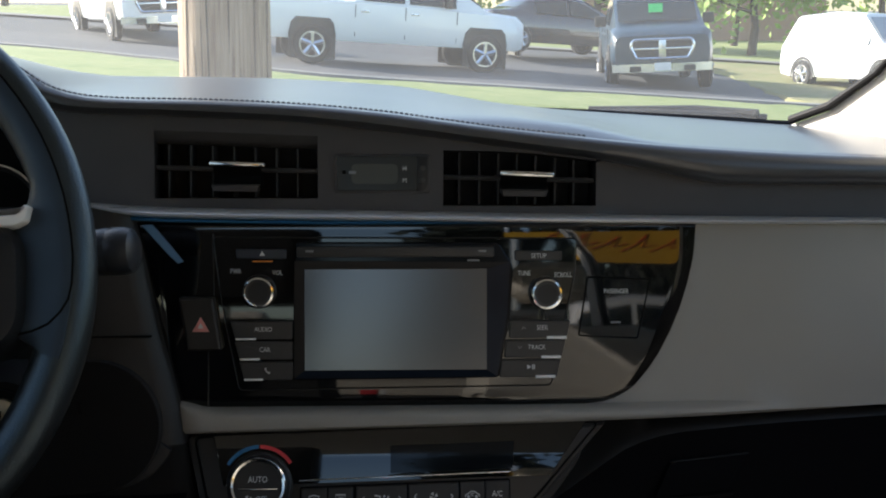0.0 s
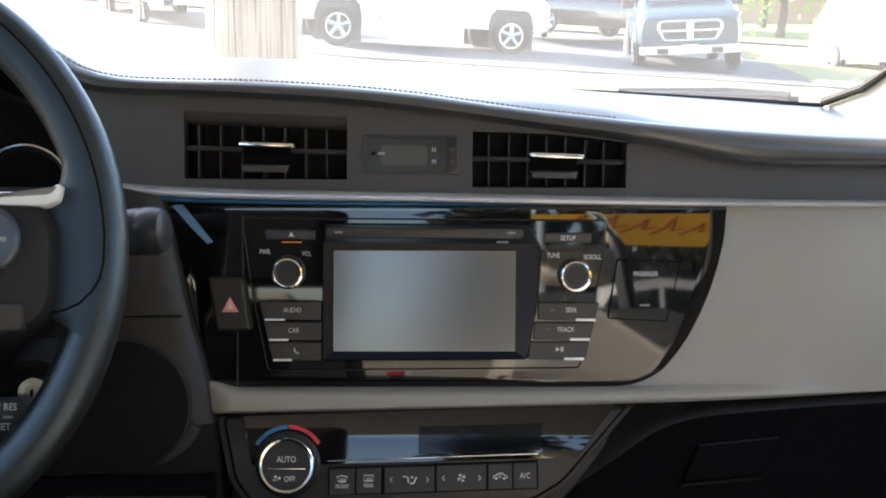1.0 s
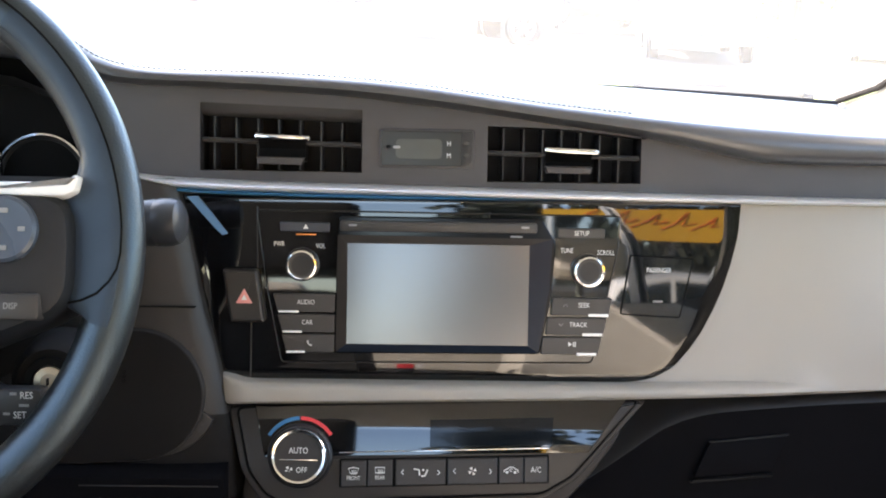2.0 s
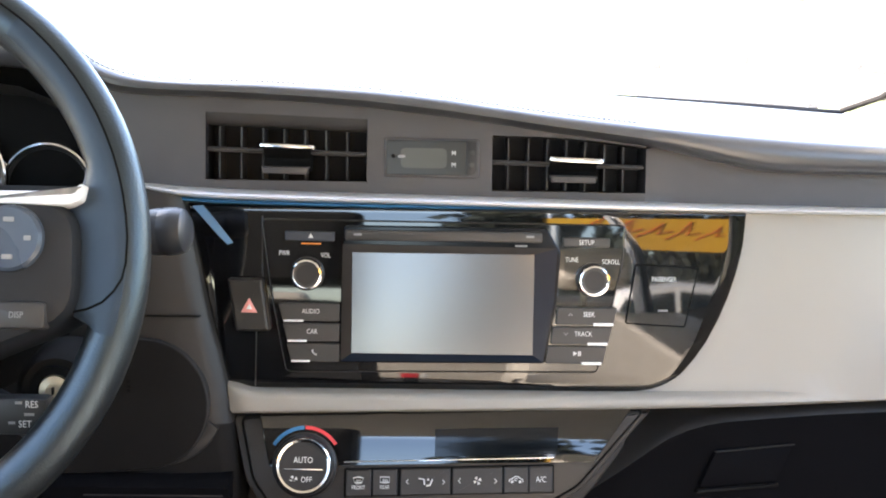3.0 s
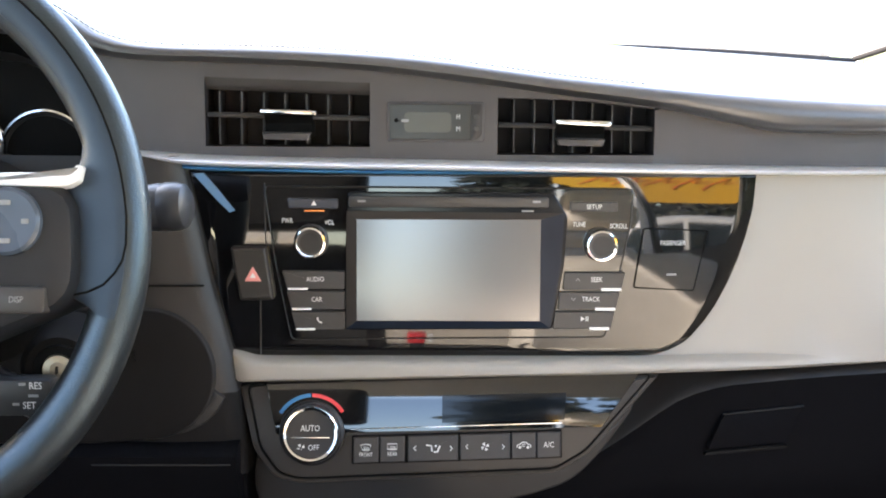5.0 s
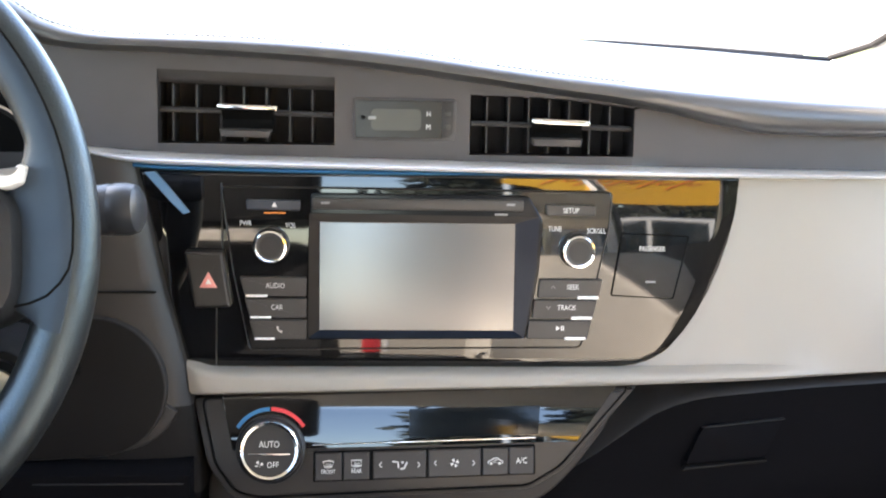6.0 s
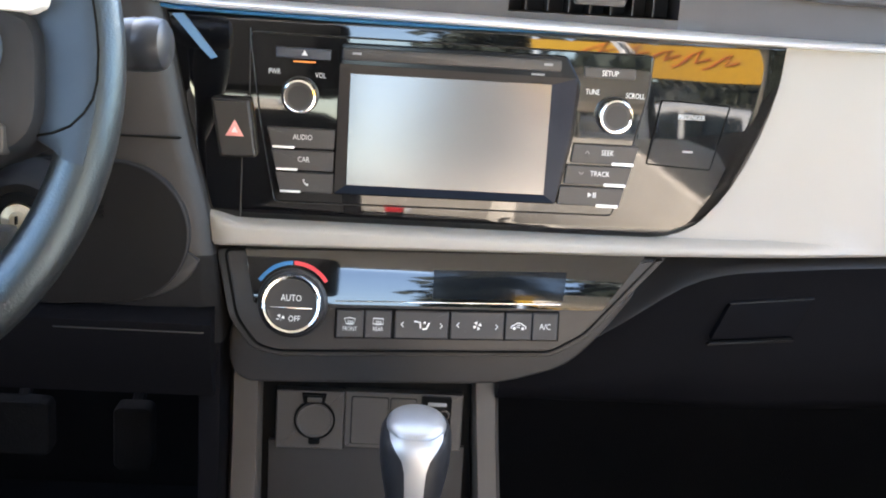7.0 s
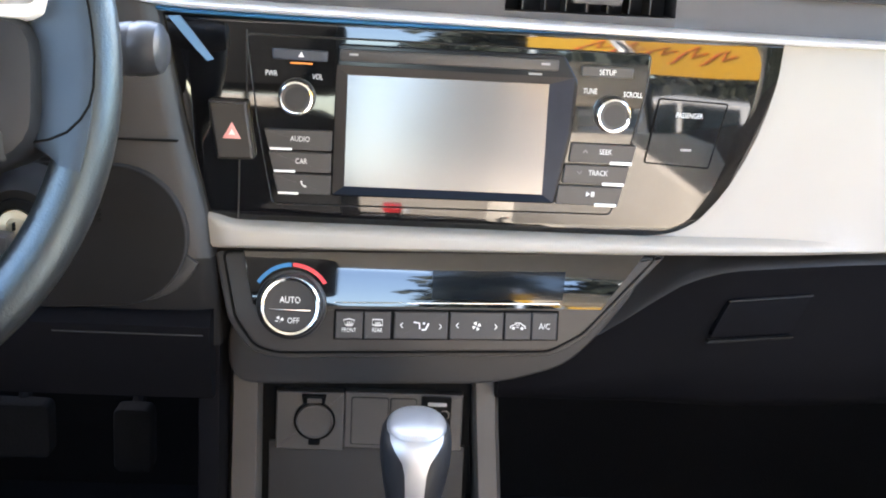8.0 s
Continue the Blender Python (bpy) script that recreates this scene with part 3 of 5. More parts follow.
def key(outline, text, tx, tz, parent, bar=None, size=0.0052, mat="button", icon=None):
    k = part("key", plate(rounded(outline, 0.0012), -0.0062, -0.001, 0.0008), M[mat], parent, angle=12)
    if text:
        writing("legend", text, tx, -0.0066, tz, size, M["ink"], k, 0.8)
    if bar:
        part("chrome_bar", plate(rounded(rect(*bar), 0.0005), -0.0074, -0.004, 0.0004), M["bright"], k, "bright metal bar")
    return k


key([(-0.118, 0.0460), (-0.0815, 0.0455), (-0.0812, 0.0528), (-0.1185, 0.0532)], "", 0, 0, unit, mat="key_navy")
tri = lambda x, z, s: [(x - s, z - s * 0.8), (x + s, z - s * 0.8), (x, z + s)]
# amber glow below the eject key, built as a faintly emitting line
part("indicator", plate(rounded(rect(-0.1065, 0.0432, -0.0915, 0.0443), 0.0004), -0.0040, -0.002, 0.0002), M["led"], unit, "thin amber indicator line")
part("eject_mark", plate(tri(-0.0990, 0.0497, 0.0020), -0.0066, -0.005, 0.0001), M["ink"], unit)
key([(0.0900, 0.0442), (0.1250, 0.0440), (0.1252, 0.0512), (0.0895, 0.0515)], "SETUP", 0.1075, 0.0475, unit)
for text, x, z in (("PWR", -0.1190, 0.0363), ("VOL", -0.0880, 0.0350), ("TUNE", 0.0970, 0.0342), ("SCROLL", 0.1265, 0.0330)):
    writing("legend", text, x, -0.0034, z, 0.0052, M["ink"], unit, 0.72)
for i, (text, tx) in enumerate((("AUDIO", -0.0985), ("CAR", -0.0975), ("", 0))):
    z1 = -0.0008 - i * 0.0152
    k = key([(-0.1195 + i * 0.0032, z1 - 0.0138), (-0.0772, z1 - 0.0138), (-0.0770, z1), (-0.1232 + i * 0.0032, z1)], text, tx, z1 - 0.0062, unit,
            (-0.1190 + i * 0.0030, z1 - 0.0141, -0.1040 + i * 0.0025, z1 - 0.0125))
    if not text:
        bm = tube([(-0.0970, -0.0073, z1 - 0.0045), (-0.0968, -0.0073, z1 - 0.0062), (-0.0955, -0.0073, z1 - 0.0078), (-0.0938, -0.0073, z1 - 0.0082)], [0.0009, 0.0005, 0.0005, 0.0009], 6)
        part("phone_mark", bm, M["ink"], k)
for i, (text, tx) in enumerate((("SEEK", 0.1105), ("TRACK", 0.1065), ("", 0))):
    z1 = -0.0012 - i * 0.0148
    k = key([(0.0855 - i * 0.0036, z1 - 0.0134), (0.1290 - i * 0.0036, z1 - 0.0134), (0.1318 - i * 0.0036, z1), (0.0868 - i * 0.0036, z1)], text, tx, z1 - 0.0055, unit,
            (0.1140 - i * 0.0042, z1 - 0.0139, 0.1290 - i * 0.0042, z1 - 0.0118))
    zc = z1 - 0.0055
    if text:
        s = 1 if i == 0 else -1
        part("arrow_mark", tube([(0.0950 - i * 0.003, -0.0064, zc - 0.001 * s), (0.0965 - i * 0.003, -0.0064, zc + 0.001 * s), (0.0980 - i * 0.003, -0.0064, zc - 0.001 * s)], 0.0003, 5), M["dim"], k)
    else:
        part("play_mark", plate([(0.0993, zc - 0.0018), (0.1023, zc), (0.0993, zc + 0.0018)], -0.0066, -0.005, 0.0001), M["ink"], k)
        for dx in (0.0032, 0.0045):
            part("pause_mark", plate(rect(0.0997 + dx, zc - 0.0018, 0.1005 + dx, zc + 0.0018), -0.0066, -0.005, 0.0001), M["ink"], k)
for x, z in ((-0.1015, 0.0212), (0.1130, 0.0195)):
    k = part("knob", turned([(0.0128, 0.0), (0.0126, 0.003), (0.0112, 0.004), (0.0110, 0.0105), (0.0100, 0.0112), (0.0001, 0.0112)], (x, -0.0025, z), seg=48), M["dark"], unit)
    part("knob_ring", turned([(0.0119, 0.0055), (0.0119, 0.0100), (0.0112, 0.0122), (0.0100, 0.0124), (0.0093, 0.0116), (0.0093, 0.008)], (x, -0.0025, z), seg=48), M["chrome"], k, "bright chrome ring")
    part("knob_face", turned([(0.0095, 0.0100), (0.0093, 0.0116), (0.0075, 0.0112), (0.0001, 0.0108)], (x, -0.0025, z), seg=32), M["button"], k)

# the slanted blade at the fascia's upper end, and the seams of the fascia
bm = loft([[(x + dx * k, 0.122 * (x + dx * k + 0.195) + 0.005 * (z - 0.07) - 0.005 + dy, z + dz * k) for k, dy in ((0, 0.004), (0, 0), (1, 0), (1, 0.004))]
           for x, z, dx, dz in ((-0.1875, 0.0708, 0.0072, 0.0006), (-0.1788, 0.0605, 0.0066, 0.0012), (-0.1688, 0.0490, 0.0056, 0.0015), (-0.1618, 0.0420, 0.0042, 0.0015))], closed=True, caps=True)
part("fascia_blade", bm, M["blade"], dashboard, "slanted blue-silver blade")
for pts in ([(-0.1405, -0.0001, -0.0655), (-0.1400, -0.0001, -0.0240)], [(-0.1360, -0.0001, 0.0640), (-0.1355, -0.0001, 0.0180)]):
    part("fascia_seam", tube(pts, 0.0005, 5), M["button"], dashboard)
hazard = thing("hazard_switch", "black hazard warning switch with a red triangle", "switch")
part("rocker", plate(rounded([(-0.1540, -0.0225), (-0.1290, -0.0220), (-0.1345, 0.0172), (-0.1605, 0.0175)], 0.002), -0.0105, 0.004, 0.002), M["flat_key"], hazard, angle=12)
part("triangle", plate(tri(-0.1440, -0.0030, 0.0062), -0.0108, -0.009, 0.0003), M["hazard"], hazard, "red warning triangle")
part("inner_triangle", plate(tri(-0.1440, -0.0036, 0.0022), -0.0112, -0.009, 0.0001), M["ink"], hazard)
indicator = thing("airbag_indicator", "glossy black passenger airbag indicator panel with pale lettering", "indicator")
wrap = lambda x, z: face_y(x)
rows = []
for k in stations(0, 1, 9):
    a, b, za, zb = 0.1395 + 0.0065 * k, 0.185 + 0.0095 * k, -0.0135 + 0.0445 * k, -0.0160 + 0.045 * k
    rows.append([(a + (b - a) * u, face_y(a + (b - a) * u) - 0.0007, za + (zb - za) * u) for u in stations(0, 1, 14)])
part("panel", loft(rows), M["gloss"], indicator)
outline = rounded([(0.1395, -0.0135), (0.185, -0.0160), (0.1945, 0.0290), (0.146, 0.0310)], 0.0015)
part("panel_gap", tube([(x, face_y(x) - 0.0005, z) for x, z in outline], 0.0006, 5, closed=True), M["deep"], indicator)
writing("legend", "PASSENGER", 0.1680, face_y(0.17) - 0.0014, 0.0200, 0.0050, M["ink"], indicator, 0.72)
part("mark_bar", plate(rect(0.1640, -0.0045, 0.1715, -0.0030), -0.0014, -0.001, 0.0001, lean=wrap), M["dim"], indicator)

# ---- climate control ----
climate = thing("climate_control", "black automatic climate control panel with round chrome-ringed dial", "climate control")
lean = lambda x, z: 0.195 * (z + 0.085)
part("surround", plate(rounded([(-0.1575, -0.0880), (-0.146, -0.137), (-0.130, -0.1570), (-0.112, -0.1615), (0.083, -0.1535), (0.108, -0.139), (0.163, -0.079)], 0.006), 0.000, 0.04, 0.003, lean=lean), M["climate"], climate, "charcoal surround")
part("surround_lip", plate(rounded([(-0.1500, -0.0890), (-0.1400, -0.134), (-0.126, -0.1525), (-0.111, -0.1565), (0.081, -0.1490), (0.104, -0.136), (0.1545, -0.0805)], 0.006), -0.0022, 0.02, 0.0022, lean=lean), M["climate"], climate)
groove = rounded([(-0.1507, -0.0885), (-0.1407, -0.1345), (-0.1265, -0.1531), (-0.111, -0.1572), (0.081, -0.1497), (0.1045, -0.1364), (0.1552, -0.0800)], 0.006)
part("surround_groove", tube([(x, lean(x, z) - 0.0002, z) for x, z in groove], 0.0011, 6, closed=True), M["deep"], climate)
part("display_back", plate(rounded([(-0.1365, -0.0868), (-0.1285, -0.124), (0.1165, -0.1182), (0.1455, -0.0785)], 0.0012), -0.0036, 0.02, 0.0006, lean=lean), M["gloss"], climate, angle=12)


def bowed(corners, off, n=14):
    """A sheet between four corners (from the lower left, anticlockwise) that bulges along its height."""
    (ax, az), (bx, bz), (cx, cz), (ex, ez) = corners
    rows = []
    for u in stations(0, 1, n):
        row = []
        for v in stations(0, 1, 8):
            x, z = (ax + (bx - ax) * v) * (1 - u) + (ex + (cx - ex) * v) * u, (az + (bz - az) * v) * (1 - u) + (ez + (cz - ez) * v) * u
            row.append((x, 0.197 * (z + 0.085) + 1.4 * (z + 0.098) ** 2 - off, z))
        rows.append([(row[0][0], row[0][1] + 0.004, row[0][2])] + row + [(row[-1][0], row[-1][1] + 0.004, row[-1][2])])
    return loft(rows)


part("display_panel", bowed([(-0.1275, -0.1235), (0.1160, -0.1178), (0.1440, -0.0790), (-0.1355, -0.0872)], 0.0050), M["gloss"], climate, "glossy black display window", angle=40)
part("display_window", bowed([(-0.0040, -0.1152), (0.0880, -0.1125), (0.0895, -0.0925), (-0.0040, -0.0950)], 0.0053), M["window"], climate, "dark display glass", angle=40)
part("display_rule", plate([(-0.0720, -0.1200), (0.0860, -0.1150), (0.0860, -0.1144), (-0.0720, -0.1194)], -0.0060, 0.0, 0.0001, lean=lean), M["chrome"], climate)
DC = (-0.1015, lean(0, -0.1225) - 0.0045, -0.1225)
AX = (0, -1, 0.195)
dial = part("dial", turned([(0.0245, 0.0), (0.0240, 0.003), (0.0222, 0.0045), (0.0214, 0.010), (0.0195, 0.0115), (0.0001, 0.0112)], DC, AX, 64), M["dark"], climate)
part("dial_ring", turned([(0.0206, 0.0105), (0.0204, 0.0130), (0.0196, 0.0138), (0.0180, 0.0134), (0.0174, 0.0105)], DC, AX, 64), M["chrome"], dial, "bright chrome ring")
part("dial_face", turned([(0.0177, 0.0108), (0.0175, 0.0126), (0.0120, 0.0122), (0.0001, 0.0121)], DC, AX, 48), M["flat_key"], dial)
part("dial_bar", plate(rounded(rect(-0.1158, -0.1231, -0.0872, -0.1220), 0.0004), DC[1] - 0.0132, DC[1] - 0.010, 0.0003), M["chrome"], dial)
writing("legend", "AUTO", -0.1015, DC[1] - 0.0120, -0.1158, 0.0064, M["ink"], dial, 0.8, 7)
writing("legend", "OFF", -0.0990, DC[1] - 0.0139, -0.1300, 0.0060, M["ink"], dial, 0.8, 7)
for j in range(4):
    a0 = math.pi * j / 2 + 0.3
    part("fan_mark", plate(rounded([(-0.1085 + 0.0005 * math.cos(a0), -0.1300 + 0.0005 * math.sin(a0)), (-0.1085 + 0.0031 * math.cos(a0 - 0.3), -0.1300 + 0.0031 * math.sin(a0 - 0.3)),
                                    (-0.1085 + 0.0031 * math.cos(a0 + 0.55), -0.1300 + 0.0031 * math.sin(a0 + 0.55))], 0.0004, 2), DC[1] - 0.0142, DC[1] - 0.011, 0.0001), M["ink"], dial)
for name, a0, a1, mat in (("cold_arc", 148, 92, "blue"), ("hot_arc", 90, 34, "red")):
    rows = []
    for i in range(17):
        a = radians(a0 + (a1 - a0) * i / 16)
        for_row = []
        for r in (0.0262, 0.0290):
            x, z = DC[0] + r * math.cos(a), DC[2] + r * math.sin(a)
            for_row.append((x, lean(x, z) - 0.0054, z))
        rows.append(for_row)
    part(name, loft(rows), M[mat], climate)
part("key_bed", plate(rounded([(-0.0716, -0.1455), (0.0861, -0.1408), (0.0861, -0.1204), (-0.0716, -0.1250)], 0.0012), -0.0046, 0.01, 0.0005, lean=lean), M["deep"], climate, angle=12)
xs = [(-0.0705, -0.0515), (-0.0505, -0.0320), (-0.0295, 0.0080), (0.0095, 0.0470), (0.0482, 0.0665), (0.0672, 0.0850)]
top_z = lambda x: -0.1228 + 0.030 * (x + 0.07) 
for i, (a, b) in enumerate(xs):
    za, zb = top_z(a) - 0.0028, top_z(b) - 0.0028
    k = part("key", plate(rounded([(a, za - 0.0192), (b, zb - 0.0192), (b, zb), (a, za)], 0.001), -0.0056, 0.01, 0.0008, lean=lean), M["flat_key"], climate, angle=12)
    c, zc = (a + b) / 2, (za + zb) / 2 - 0.0095
    y = lean(c, zc) - 0.0060
    if i == 5:
        writing("legend", "A/C", c, y - 0.0002, zc, 0.0060, M["ink"], k, 0.8, 11)
    if i in (0, 1):
        writing("legend", ("FRONT", "REAR")[i], c, y - 0.0002, zc - 0.0034, 0.0043, M["ink"], k, 0.72, 11)
        if i == 0:
            icon = [(c - 0.0038, zc + 0.0040), (c - 0.0026, zc + 0.0004), (c + 0.0026, zc + 0.0004), (c + 0.0038, zc + 0.0040), (c, zc + 0.0048)]
        else:
            icon = rect(c - 0.0035, zc + 0.0004, c + 0.0035, zc + 0.0044)
        part("screen_mark", tube([(x, y - 0.0002, z) for x, z in icon], 0.00045, 5, closed=True), M["ink"], k)
        for dx in (-0.0014, 0, 0.0014):
            part("heat_mark", tube([(c + dx, y - 0.0002, zc - 0.0006), (c + dx + 0.0006, y - 0.0002, zc + 0.0012), (c + dx, y - 0.0002, zc + 0.0028)], 0.0003, 4), M["ink"], k)
    if i in (2, 3):
        for s in (-1, 1):
            x = c + s * 0.0128
            part("arrow_mark", tube([(x, y - 0.0002, zc + 0.0018), (x + s * 0.0016, y - 0.0002, zc), (x, y - 0.0002, zc - 0.0018)], 0.0004, 5), M["ink"], k)
    if i == 3:
        for j in range(4):
            a0 = math.pi * j / 2 + 0.3
            part("fan_mark", plate(rounded([(c + 0.0005 * math.cos(a0), zc + 0.0005 * math.sin(a0)), (c + 0.0032 * math.cos(a0 - 0.3), zc + 0.0032 * math.sin(a0 - 0.3)),
                                            (c + 0.0032 * math.cos(a0 + 0.55), zc + 0.0032 * math.sin(a0 + 0.55))], 0.0004, 2), y - 0.0004, y + 0.001, 0.0001), M["ink"], k)
    if i == 2:
        part("seat_mark", tube([(c + 0.0005, y - 0.0002, zc - 0.0028), (c + 0.0032, y - 0.0002, zc - 0.0026), (c + 0.0052, y - 0.0002, zc + 0.0020)], 0.0007, 5), M["ink"], k)
        part("flow_mark", tube([(c - 0.0052, y - 0.0002, zc + 0.0026), (c - 0.0012, y - 0.0002, zc + 0.0020), (c - 0.0008, y - 0.0002, zc - 0.0022)], 0.0006, 5), M["ink"], k)
        part("flow_dot", turned([(0.0009, 0), (0.0007, 0.0004)], (c + 0.002, y, zc + 0.0018), seg=10), M["ink"], k)
    if i == 4:
        shell = [(-0.0052, -0.0014), (-0.0050, 0.0002), (-0.0030, 0.0010), (-0.0012, 0.0026), (0.0016, 0.0026), (0.0034, 0.0010), (0.0050, 0.0004), (0.0052, -0.0014)]
        part("car_mark", tube([(c + dx, y - 0.0002, zc + dz) for dx, dz in shell], 0.0004, 5), M["ink"], k)
        for wx in (-0.0030, 0.0030):
            part("wheel_mark", turned([(0.0011, 0), (0.0009, 0.0004)], (c + wx, y, zc - 0.0014), seg=10), M["ink"], k)
        part("air_mark", tube([(c + 0.0014, y - 0.0002, zc + 0.0012), (c - 0.0010, y - 0.0002, zc + 0.0010), (c - 0.0016, y - 0.0002, zc - 0.0002), (c + 0.0008, y - 0.0002, zc - 0.0006)], 0.0003, 5), M["ink"], k)
part("skirt", plate(rounded([(-0.1490, -0.1370), (-0.1470, -0.1890), (0.0480, -0.1825), (0.0960, -0.1675), (0.1190, -0.1450), (0.152, -0.100), (0.0, -0.100)], 0.022, 6), 0.010, 0.06, 0.003, lean=lambda x, z: 0.10 * (z + 0.13)), M["collar"], climate, "charcoal lower skirt")

# ---- centre console ----
console = thing("centre_console", "charcoal centre console with an open cubby", "console")
for x0, x1, d in ((-0.1515, -0.1275, 0.0), (0.0325, 0.0525, 0.008)):
    bm = loft([[(x0 + dx, 0.10, z), (x0 + dx, y + 0.004, z), (x0 + dx + 0.003, y, z), (x1 + dx - 0.003, y, z), (x1 + dx, y + 0.004, z), (x1 + dx, 0.10, z)]
               for z, y, dx in ((-0.186, 0.048, 0), (-0.196, 0.044, 0), (-0.24, 0.042, d * 0.4), (-0.30, 0.035, d), (-0.40, 0.0, d * 2), (-0.46, -0.08, d * 2))])
    part("side_rail", bm, M["console"], console, angle=50)
# solid block, coloured black for the shade inside the cubby
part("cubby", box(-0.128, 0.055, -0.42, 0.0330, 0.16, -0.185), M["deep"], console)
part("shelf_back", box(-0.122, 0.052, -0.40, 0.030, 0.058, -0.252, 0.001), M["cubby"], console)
part("tunnel", box(-0.155, -0.70, -0.62, 0.075, 0.05, -0.40, 0.015), M["lower"], console)
outlet = thing("power_outlet", "charcoal power outlet plate with a round closed cap", "power outlet", SET @ pose(0, 0, -0.0047))
part("plate", plate(rounded(rect(-0.1165, -0.2515, -0.0645, -0.2040), 0.001), 0.046, 0.056, 0.0012), M["console"], outlet, angle=12)
part("cap", turned([(0.0142, 0), (0.0142, 0.001), (0.0136, 0.003), (0.0128, 0.0032), (0.0120, 0.0026), (0.0001, 0.0024)], (-0.0868, 0.0458, -0.2270), seg=40), M["console"], outlet)
part("cap_rim", turned([(0.0158, 0), (0.0158, 0.0014), (0.0143, 0.0014), (0.0143, 0)], (-0.0868, 0.0458, -0.2270), seg=40), M["deep"], outlet)
part("hinge", plate(rounded([(-0.0955, -0.2130), (-0.0795, -0.2130), (-0.0780, -0.2055), (-0.0970, -0.2055)], 0.001), 0.043, 0.05, 0.001), M["deep"], outlet)
part("hinge_pad", plate(rounded(rect(-0.0925, -0.2120, -0.0815, -0.2080), 0.0008), 0.0424, 0.05, 0.0006), M["console"], outlet)
part("catch", plate(rounded(rect(-0.0912, -0.2465, -0.0824, -0.2420), 0.0015), 0.043, 0.05, 0.001), M["deep"], outlet)
switches = thing("switch_plate", "charcoal plate with two blank switch covers", "switch", SET @ pose(-0.001, 0, -0.0045))
part("plate", plate(rounded(rect(-0.0630, -0.2490, 0.0275, -0.2030), 0.001), 0.046, 0.056, 0.0012), M["console"], switches, angle=12)
for a, b in ((-0.0575, -0.0300), (-0.0278, -0.0085)):
    part("groove", plate(rounded(rect(a - 0.0006, -0.2458, b + 0.0006, -0.2067), 0.002), 0.0458, 0.05, 0.0002), M["deep"], switches)
    part("blank_cover", plate(rounded(rect(a, -0.2452, b, -0.2073), 0.002), 0.0450, 0.05, 0.0007), M["console"], switches, angle=12)
usb = thing("usb_socket", "black socket panel for plugs, behind the gear lever", "socket", SET @ pose(0.0005, 0, -0.0050))
part("frame", plate(rounded(rect(-0.0060, -0.2450, 0.0172, -0.2037), 0.002), 0.0440, 0.05, 0.0008), M["deep"], usb)
part("slot", plate(rounded(rect(-0.0010, -0.2112, 0.0135, -0.2082), 0.0008), 0.0434, 0.05, 0.0003), M["dim"], usb)
part("jack", turned([(0.0042, 0), (0.0042, 0.0012), (0.0026, 0.0012), (0.0024, 0)], (0.0120, 0.0438, -0.2175), seg=24), M["chrome"], usb)

# ---- gear lever ----
lever = thing("gear_lever", "automatic gear lever with satin silver cap and black leather sides", "gear lever", SET @ pose(0, 0, -0.005) @ Matrix.Diagonal((1.08, 1.04, 1, 1)))
def lever_ring(z, cx, w, d, cy, seg=24, p=0.8):
    return [(cx + w * math.copysign(abs(math.cos(a)) ** p, math.cos(a)), cy + d * math.copysign(abs(math.sin(a)) ** p, math.sin(a)), z) for a in (2 * math.pi * i / seg for i in range(seg))]
LX = -0.0125
sec = [(-0.40, 0.010, 0.012, -0.085, 0), (-0.31, 0.0125, 0.014, -0.092, 0), (-0.265, 0.0142, 0.0165, -0.096, 0), (-0.235, 0.0152, 0.019, -0.099, 0), (-0.2125, 0.0166, 0.0205, -0.101, 0), (-0.198, 0.0192, 0.0215, -0.102, 0.05),
       (-0.186, 0.0208, 0.0222, -0.102, 0.12), (-0.177, 0.0211, 0.0224, -0.102, 0.2), (-0.1705, 0.0205, 0.0217, -0.102, 0.2), (-0.1672, 0.0190, 0.0203, -0.102, 0.2), (-0.1660, 0.0172, 0.0185, -0.102, 0.2)]
tilted = lambda ring, k: [(px, py, pz + k * (py + 0.102)) for px, py, pz in ring]
part("grip", loft([tilted(lever_ring(z, LX, w, d, y), k) for z, w, d, y, k in sec], closed=True, caps=True), M["hub"], lever, "black leather grip", angle=60)
cap = [(-0.170, 0.0172, 0.0185), (-0.1655, 0.0176, 0.0189), (-0.1641, 0.0171, 0.0184), (-0.1626, 0.0156, 0.0168), (-0.1612, 0.0128, 0.0138), (-0.1602, 0.0090, 0.0098), (-0.1597, 0.0045, 0.005), (-0.1596, 0.0008, 0.0008)]
part("cap", loft([tilted(lever_ring(z, LX, w, d, -0.102, 32, 0.92), 0.2) for z, w, d in cap], closed=True, caps=True), M["satin"], lever, "satin silver cap", angle=60)
# the front strip lies on the grip and widens into the cap
rows = []
for (z, w, d, y, k), s in zip(sec[1:8] + [(-0.1705, 0.0205, 0.0219, -0.102, 0.2), (-0.1668, 0.0190, 0.0207, -0.102, 0.2), (-0.1645, 0.0172, 0.0189, -0.102, 0.2)], (0.0048, 0.0049, 0.0050, 0.0053, 0.0057, 0.0063, 0.0080, 0.0124, 0.0150, 0.0156)):
    row = []
    for u in (-1, -0.75, -0.5, -0.25, 0, 0.25, 0.5, 0.75, 1):
        c = (abs(u) * s / w) ** 1.25
        py = y - (d + 0.0011) * (1 - c * c) ** 0.4
        row.append((LX + u * s, py, z + k * (py + 0.102)))
    rows.append(row)
part("front_strip", loft(rows), M["satin"], lever, "satin silver front strip", angle=70)
part("gate_plate", box(-0.075, -0.20, -0.402, 0.05, 0.02, -0.392, 0.004), M["gloss"], lever)

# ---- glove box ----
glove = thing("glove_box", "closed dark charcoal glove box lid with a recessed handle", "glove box")
